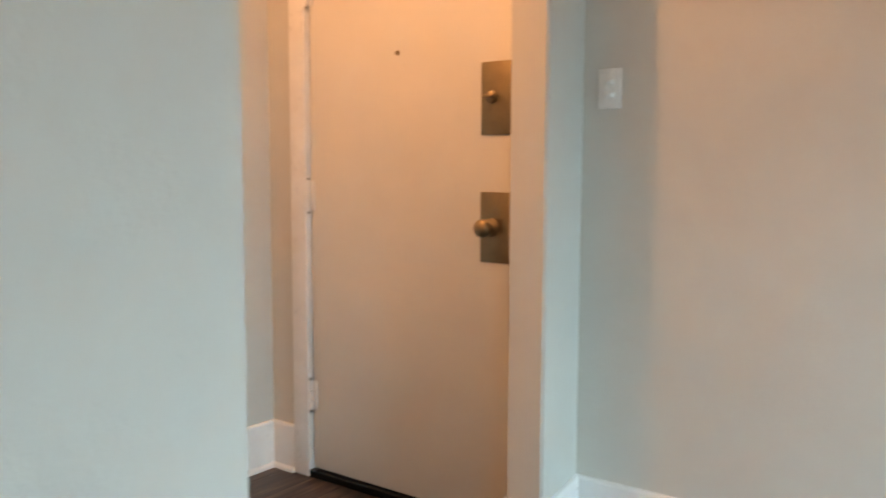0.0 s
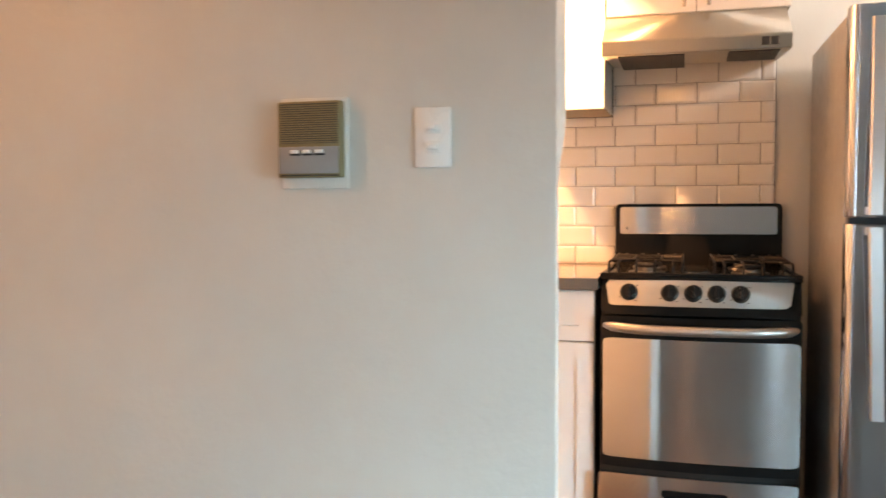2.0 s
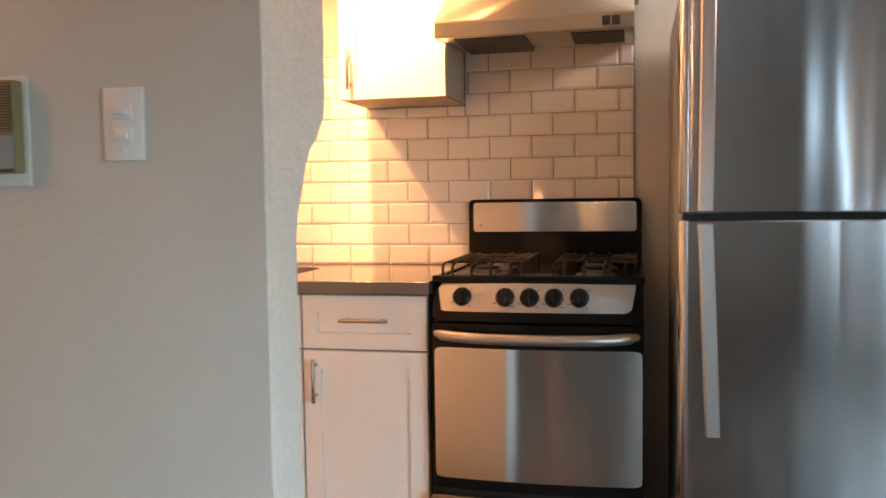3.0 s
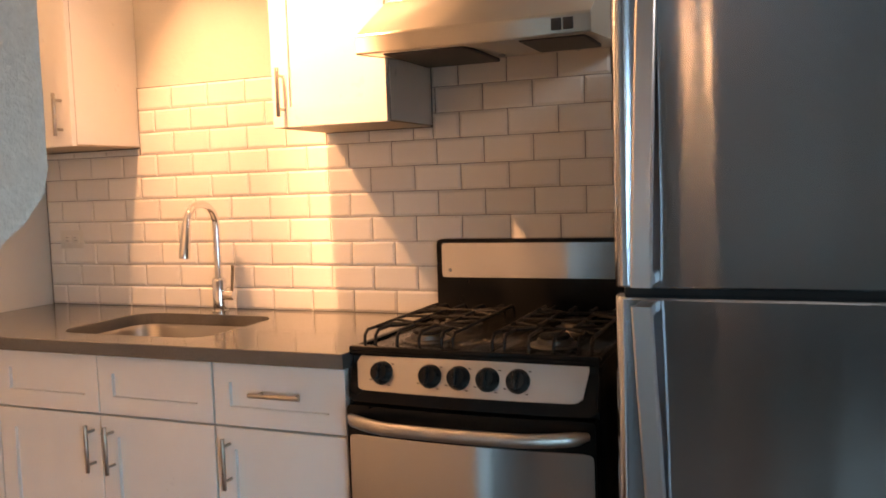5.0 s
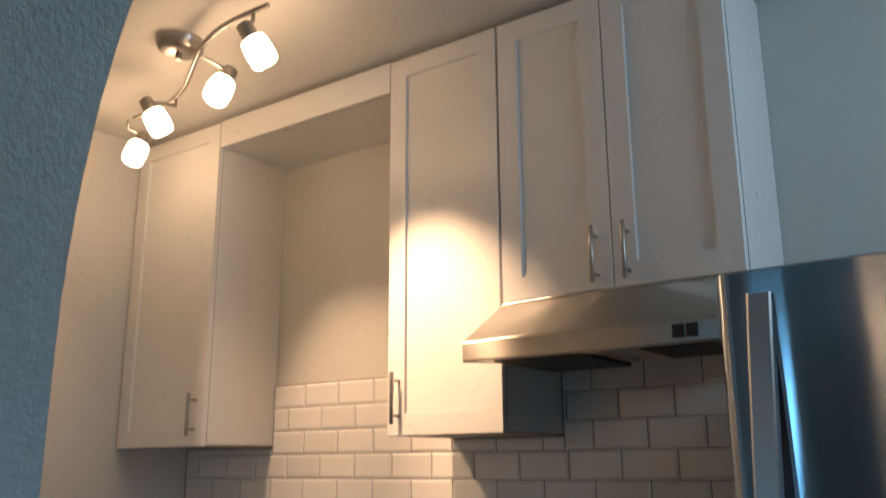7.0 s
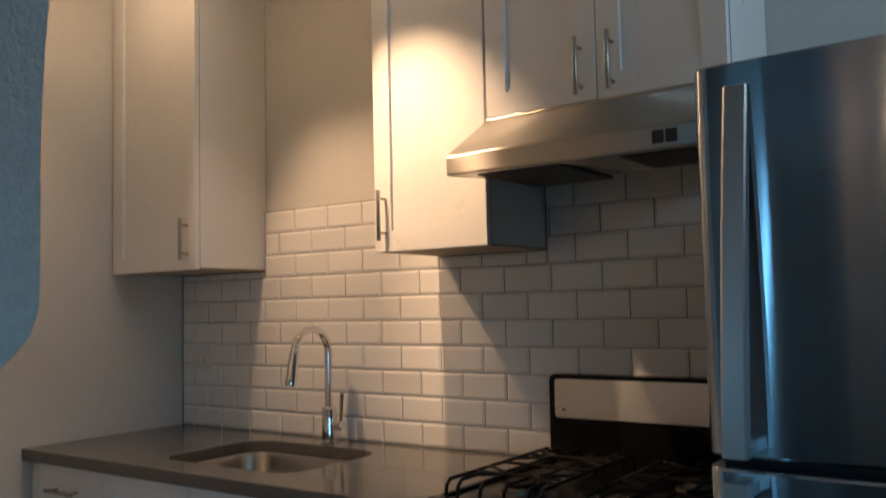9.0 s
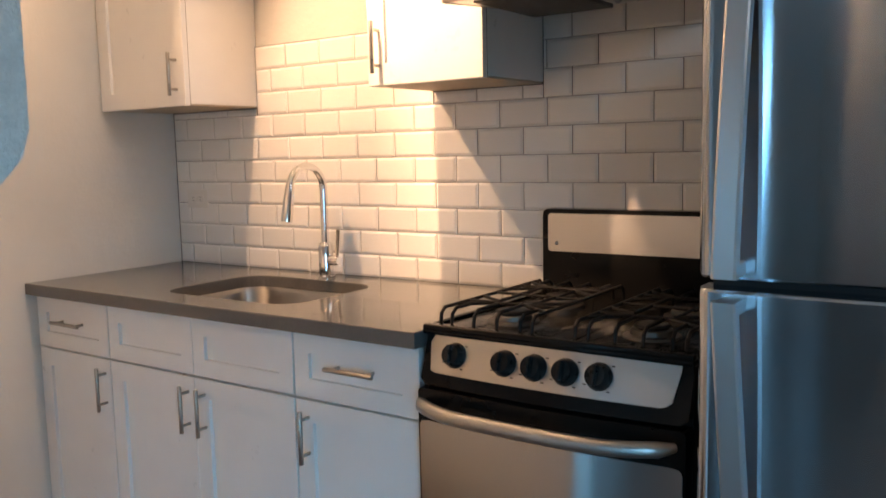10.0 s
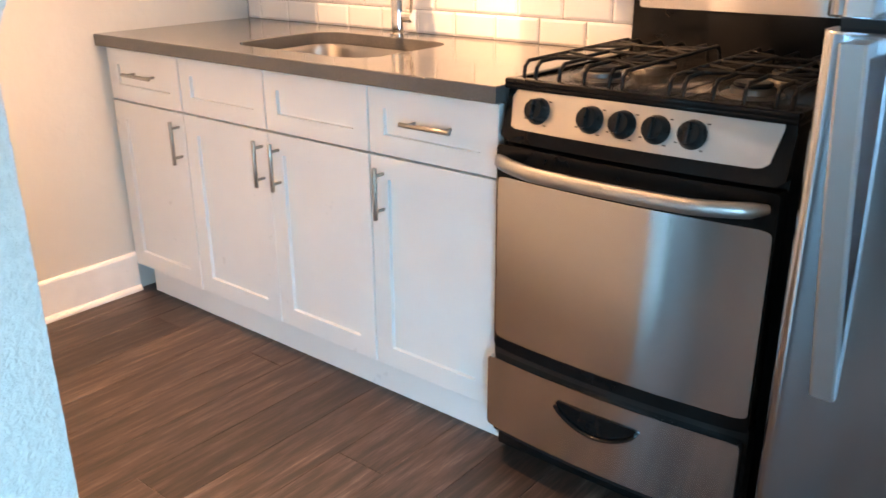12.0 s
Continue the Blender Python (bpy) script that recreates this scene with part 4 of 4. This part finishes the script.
# ---------------------------------------------------------------- fridge
def fridge():
    x0, x1 = 2.322, 3.036
    cx = (x0 + x1) / 2
    r = root("refrigerator", (cx, -0.45, 0), "stainless steel top-freezer refrigerator", "refrigerator")
    block("body", M_GREYP, (x0 + 0.006, x1 - 0.006, -0.781, -0.045, 0.05, 1.694), r, bev=0.006)
    bm = bmesh.new()
    box(bm, x0 + 0.03, x1 - 0.03, -0.75, -0.08, 0.0, 0.052)
    made("plinth", bm, M_GAP, r)

    def leaf(z0, z1):
        bm = bmesh.new()
        prof = []
        for k in range(81):
            u = k / 80
            x = x0 + (x1 - x0) * u
            d = min(x - x0, x1 - x)
            rim = 0.020 * (1 - math.sqrt(max(0, 1 - max(0, (0.022 - d) / 0.022) ** 2)))
            prof.append((x, -0.856 - 0.009 * (1 - (2 * u - 1) ** 2) + rim + 0.0009 * math.sin(11 * u + 3 * z0) + 0.00016 * math.sin(58 * u + 2 * math.sin(7 * u))))
        prof = [(x0, -0.789)] + prof + [(x1, -0.789)]
        rows = []
        for z, inset in ((z0, 0.004), (z0 + 0.004, 0.0), (z1 - 0.004, 0.0), (z1, 0.004)):
            rows.append([bm.verts.new((x, y + (inset if y < -0.80 else 0), z)) for x, y in prof])
        for a, b in zip(rows, rows[1:]):
            for k in range(len(a) - 1):
                bm.faces.new((a[k], a[k + 1], b[k + 1], b[k]))
            bm.faces.new((a[-1], a[0], b[0], b[-1]))
        bm.faces.new(rows[0])
        bm.faces.new(list(reversed(rows[-1])))
        return made("door", bm, M_FRIDGE, r, smooth=True)

    up = leaf(1.116, 1.702)
    lo = leaf(0.075, 1.098)
    block("seal", M_GAP, (x0 + 0.012, x1 - 0.012, -0.805, -0.777, 0.08, 1.692), r)

    def grip(parent, za, zb, drift):
        """A flat bar that stands off at za, by the gap, and meets the door at zb."""
        bm = bmesh.new()
        n = 14
        rows = []
        for k in range(n + 1):
            u = k / n
            z = za + (zb - za) * u
            off = 0.050 * (1 - u ** 1.6)
            yf = -0.869 - off
            xa, xb = 2.364 + drift * u, 2.400 + drift * u
            rows.append([bm.verts.new(p) for p in ((xa, yf + 0.003, z), (xa + 0.004, yf, z), (xb - 0.003, yf, z), (xb, yf + 0.003, z), (xb, yf + 0.020, z), (xa, yf + 0.018, z))])
        for a, b in zip(rows, rows[1:]):
            for k in range(6):
                bm.faces.new((a[k], a[(k + 1) % 6], b[(k + 1) % 6], b[k]))
        bm.faces.new(rows[0])
        bm.faces.new(list(reversed(rows[-1])))
        s = 1 if zb > za else -1
        zz = sorted((za, za + s * 0.022))
        box(bm, 2.366, 2.399, -0.905, -0.851, zz[0], zz[1], bev=0.003)
        tagged(made("handle", bm, M_ALUBAR, parent), "satin metal bar handle")

    grip(up, 1.124, 1.664, 0.009)
    grip(lo, 1.090, 0.550, 0.024)


M_ALUBAR = steel("satin handle metal", (0.72, 0.72, 0.73), 0.38, 0.0)
fridge()


# ---------------------------------------------------------------- kitchen lamp
def spot_bar():
    c = Vector((0.807, -0.753, CEIL))
    r = root("ceiling_spotlight", c, "brushed nickel ceiling lamp with four lit glass heads", "ceiling lamp")
    bm = bmesh.new()
    lathe(bm, [(0.068, 0), (0.068, 0.008), (0.060, 0.030), (0.050, 0.038), (0.010, 0.040)], c, (0, 0, -1), 32)
    made("canopy", bm, M_NICKEL, r, smooth=True)
    bm = bmesh.new()
    tube(bm, [c - Vector((0, 0, 0.035)), c - Vector((0, 0, 0.062))], 0.010, 12)
    zb = CEIL - 0.062
    pts = []
    for k in range(21):
        u = k / 20
        x = 0.34 + 0.90 * u
        pts.append((x, -0.575 - 0.235 * u + 0.045 * math.sin(2 * math.pi * u), zb))
    tube(bm, pts, 0.0075, 10)
    made("bar", bm, M_NICKEL, r, smooth=True)
    for k, (at, aim, watts) in enumerate(HEADS):
        at = Vector(at)
        way = (Vector(aim) - at).normalized()
        u = (at.x - 0.34) / 0.90
        hang = Vector((at.x, -0.575 - 0.235 * u + 0.045 * math.sin(2 * math.pi * u), zb))
        bm = bmesh.new()
        neck = at - way * 0.030
        tube(bm, [hang, hang - Vector((0, 0, 0.03)), hang * 0.5 + neck * 0.5 - Vector((0, 0, 0.012)), neck], 0.0055, 10)
        lathe(bm, [(0.012, -0.045), (0.021, -0.040), (0.023, -0.010), (0.020, 0.0)], at, way, 20)
        made("holder", bm, M_NICKEL, r, smooth=True)
        bm = bmesh.new()
        lathe(bm, [(0.018, -0.002), (0.031, 0.003), (0.035, 0.012), (0.038, 0.040), (0.036, 0.070), (0.031, 0.077), (0.003, 0.078)], at, way, 24)
        tagged(made("glass", bm, M_GLOW, r, smooth=True), "lit frosted glass shade")


spot_bar()


def outlet():
    x, z, y = 0.120, 1.160, -0.0005
    r = root("wall_outlet", (x, 0, z), "white plastic outlet plate on the tiles", "outlet")
    block("cover", M_OUTLET, (x - 0.058, x + 0.058, y - 0.007, y, z - 0.036, z + 0.036), r, bev=0.0025)
    for dx in (-0.020, 0.020):
        block("socket", M_OUTLET, (x + dx - 0.016, x + dx + 0.016, y - 0.009, y - 0.0065, z - 0.014, z + 0.014), r, bev=0.002)
        bm = bmesh.new()
        box(bm, x + dx - 0.006, x + dx + 0.004, y - 0.0095, y - 0.0085, z + 0.005, z + 0.007)
        box(bm, x + dx - 0.006, x + dx + 0.004, y - 0.0095, y - 0.0085, z - 0.007, z - 0.005)
        tagged(made("slots", bm, M_GAP, r), kind="stuff")


outlet()


# ---------------------------------------------------------------- wall tiles
PX, PZ, TZ0 = 0.1542, 0.0787, 0.909
grout = block("grout", M_GROUT, (0.0005, 2.212, -0.0025, 0.0058, 0.86, 1.698), wall_north)


def tile_mesh(w, h):
    bm = bmesh.new()
    e, d = 0.0080, 0.0030
    lo = [bm.verts.new((sx * w / 2, 0, sz * h / 2)) for sx, sz in ((-1, -1), (1, -1), (1, 1), (-1, 1))]
    mid = [bm.verts.new((sx * w / 2, -0.003, sz * h / 2)) for sx, sz in ((-1, -1), (1, -1), (1, 1), (-1, 1))]
    e = min(e, w * 0.3, h * 0.3)
    hi = [bm.verts.new((sx * (w / 2 - e), -0.003 - d, sz * (h / 2 - e))) for sx, sz in ((-1, -1), (1, -1), (1, 1), (-1, 1))]
    for a, b in ((lo, mid), (mid, hi)):
        for k in range(4):
            bm.faces.new((a[k], a[(k + 1) % 4], b[(k + 1) % 4], b[k]))
    bm.faces.new(hi)
    bmesh.ops.recalc_face_normals(bm, faces=bm.faces)
    me = bpy.data.meshes.new("tile")
    bm.to_mesh(me)
    bm.free()
    me.materials.append(M_TILE)
    return me


TILE_MESHES = {}
GAP = 0.0028


def lay_tile(x0, x1, z0, z1):
    w, h = round(x1 - x0 - GAP, 4), round(z1 - z0 - 0.0016, 4)
    if w < 0.006 or h < 0.006:
        return
    if (w, h) not in TILE_MESHES:
        TILE_MESHES[(w, h)] = tile_mesh(w, h)
    t = new("tile", TILE_MESHES[(w, h)])
    t.parent = wall_north
    t.location = ((x0 + x1) / 2, -0.0012 + random.uniform(-0.0003, 0.0003), (z0 + z1) / 2)
    t.rotation_euler = (random.uniform(-0.0022, 0.0022), random.uniform(-0.003, 0.003), random.uniform(-0.0022, 0.0022))


for k in range(10):
    z0, z1 = max(0.9145, TZ0 + PZ * k), TZ0 + PZ * (k + 1)
    start = 0.0 if k % 2 else -PX / 2
    for j in range(16):
        a, b = max(0.005, start + PX * j), min(2.211, start + PX * (j + 1))
        if b - a < 0.008:
            continue
        spans = [(a, b)]
        if z1 > 1.49:
            spans = []
            for u, v in ((0.467, 1.2315), (1.608, 2.211)):
                if min(b, v) - max(a, u) > 0.008:
                    spans.append((max(a, u), min(b, v)))
            if k == 7 and z0 < 1.478:
                for u, v in ((0.001, 0.467), (1.2315, 1.608)):
                    if min(b, v) - max(a, u) > 0.008:
                        lay_tile(max(a, u), min(b, v), z0, 1.483 if u < 0.4 else 1.4965)
        for u, v in spans:
            lay_tile(u, v, z0, z1)


# ---------------------------------------------------------------- floor planks
def plank_mesh(w, length):
    bm = bmesh.new()
    b = 0.0012
    lo = [bm.verts.new((sx * w / 2, sy * length / 2, -0.007)) for sx, sy in ((-1, -1), (1, -1), (1, 1), (-1, 1))]
    mid = [bm.verts.new((sx * w / 2, sy * length / 2, -b)) for sx, sy in ((-1, -1), (1, -1), (1, 1), (-1, 1))]
    hi = [bm.verts.new((sx * (w / 2 - b), sy * (length / 2 - b), 0)) for sx, sy in ((-1, -1), (1, -1), (1, 1), (-1, 1))]
    for a, c in ((lo, mid), (mid, hi)):
        for k in range(4):
            bm.faces.new((a[k], a[(k + 1) % 4], c[(k + 1) % 4], c[k]))
    bm.faces.new(hi)
    bmesh.ops.recalc_face_normals(bm, faces=bm.faces)
    me = bpy.data.meshes.new("plank")
    bm.to_mesh(me)
    bm.free()
    me.materials.append(M_WOOD)
    return me


PLANKS = {}


def lay_planks(parent, x0, x1, y0, y1, z, width=0.152, length=1.22):
    cols = math.ceil((x1 - x0) / width)
    for i in range(cols):
        a, b = x0 + i * width, min(x1, x0 + (i + 1) * width)
        y = y0 - random.uniform(0, length)
        while y < y1:
            u, v = max(y, y0), min(y + length, y1)
            if v - u > 0.03 and b - a > 0.02:
                key = (round(b - a, 3), round(v - u, 2))
                if key not in PLANKS:
                    PLANKS[key] = plank_mesh(key[0] - 0.0006, v - u - 0.0006)
                p = new("plank", PLANKS[key])
                p.parent = parent
                p.location = ((a + b) / 2, (u + v) / 2, z)
            y += length


lay_planks(floor, -0.045, 4.0, -9.5, 0.0, 0.0)
lay_planks(floor_2, -1.34, -0.045, -3.98, -2.40, 0.0)
lay_planks(floor_3, -1.46, -0.045, -2.40, -1.80, -0.09)
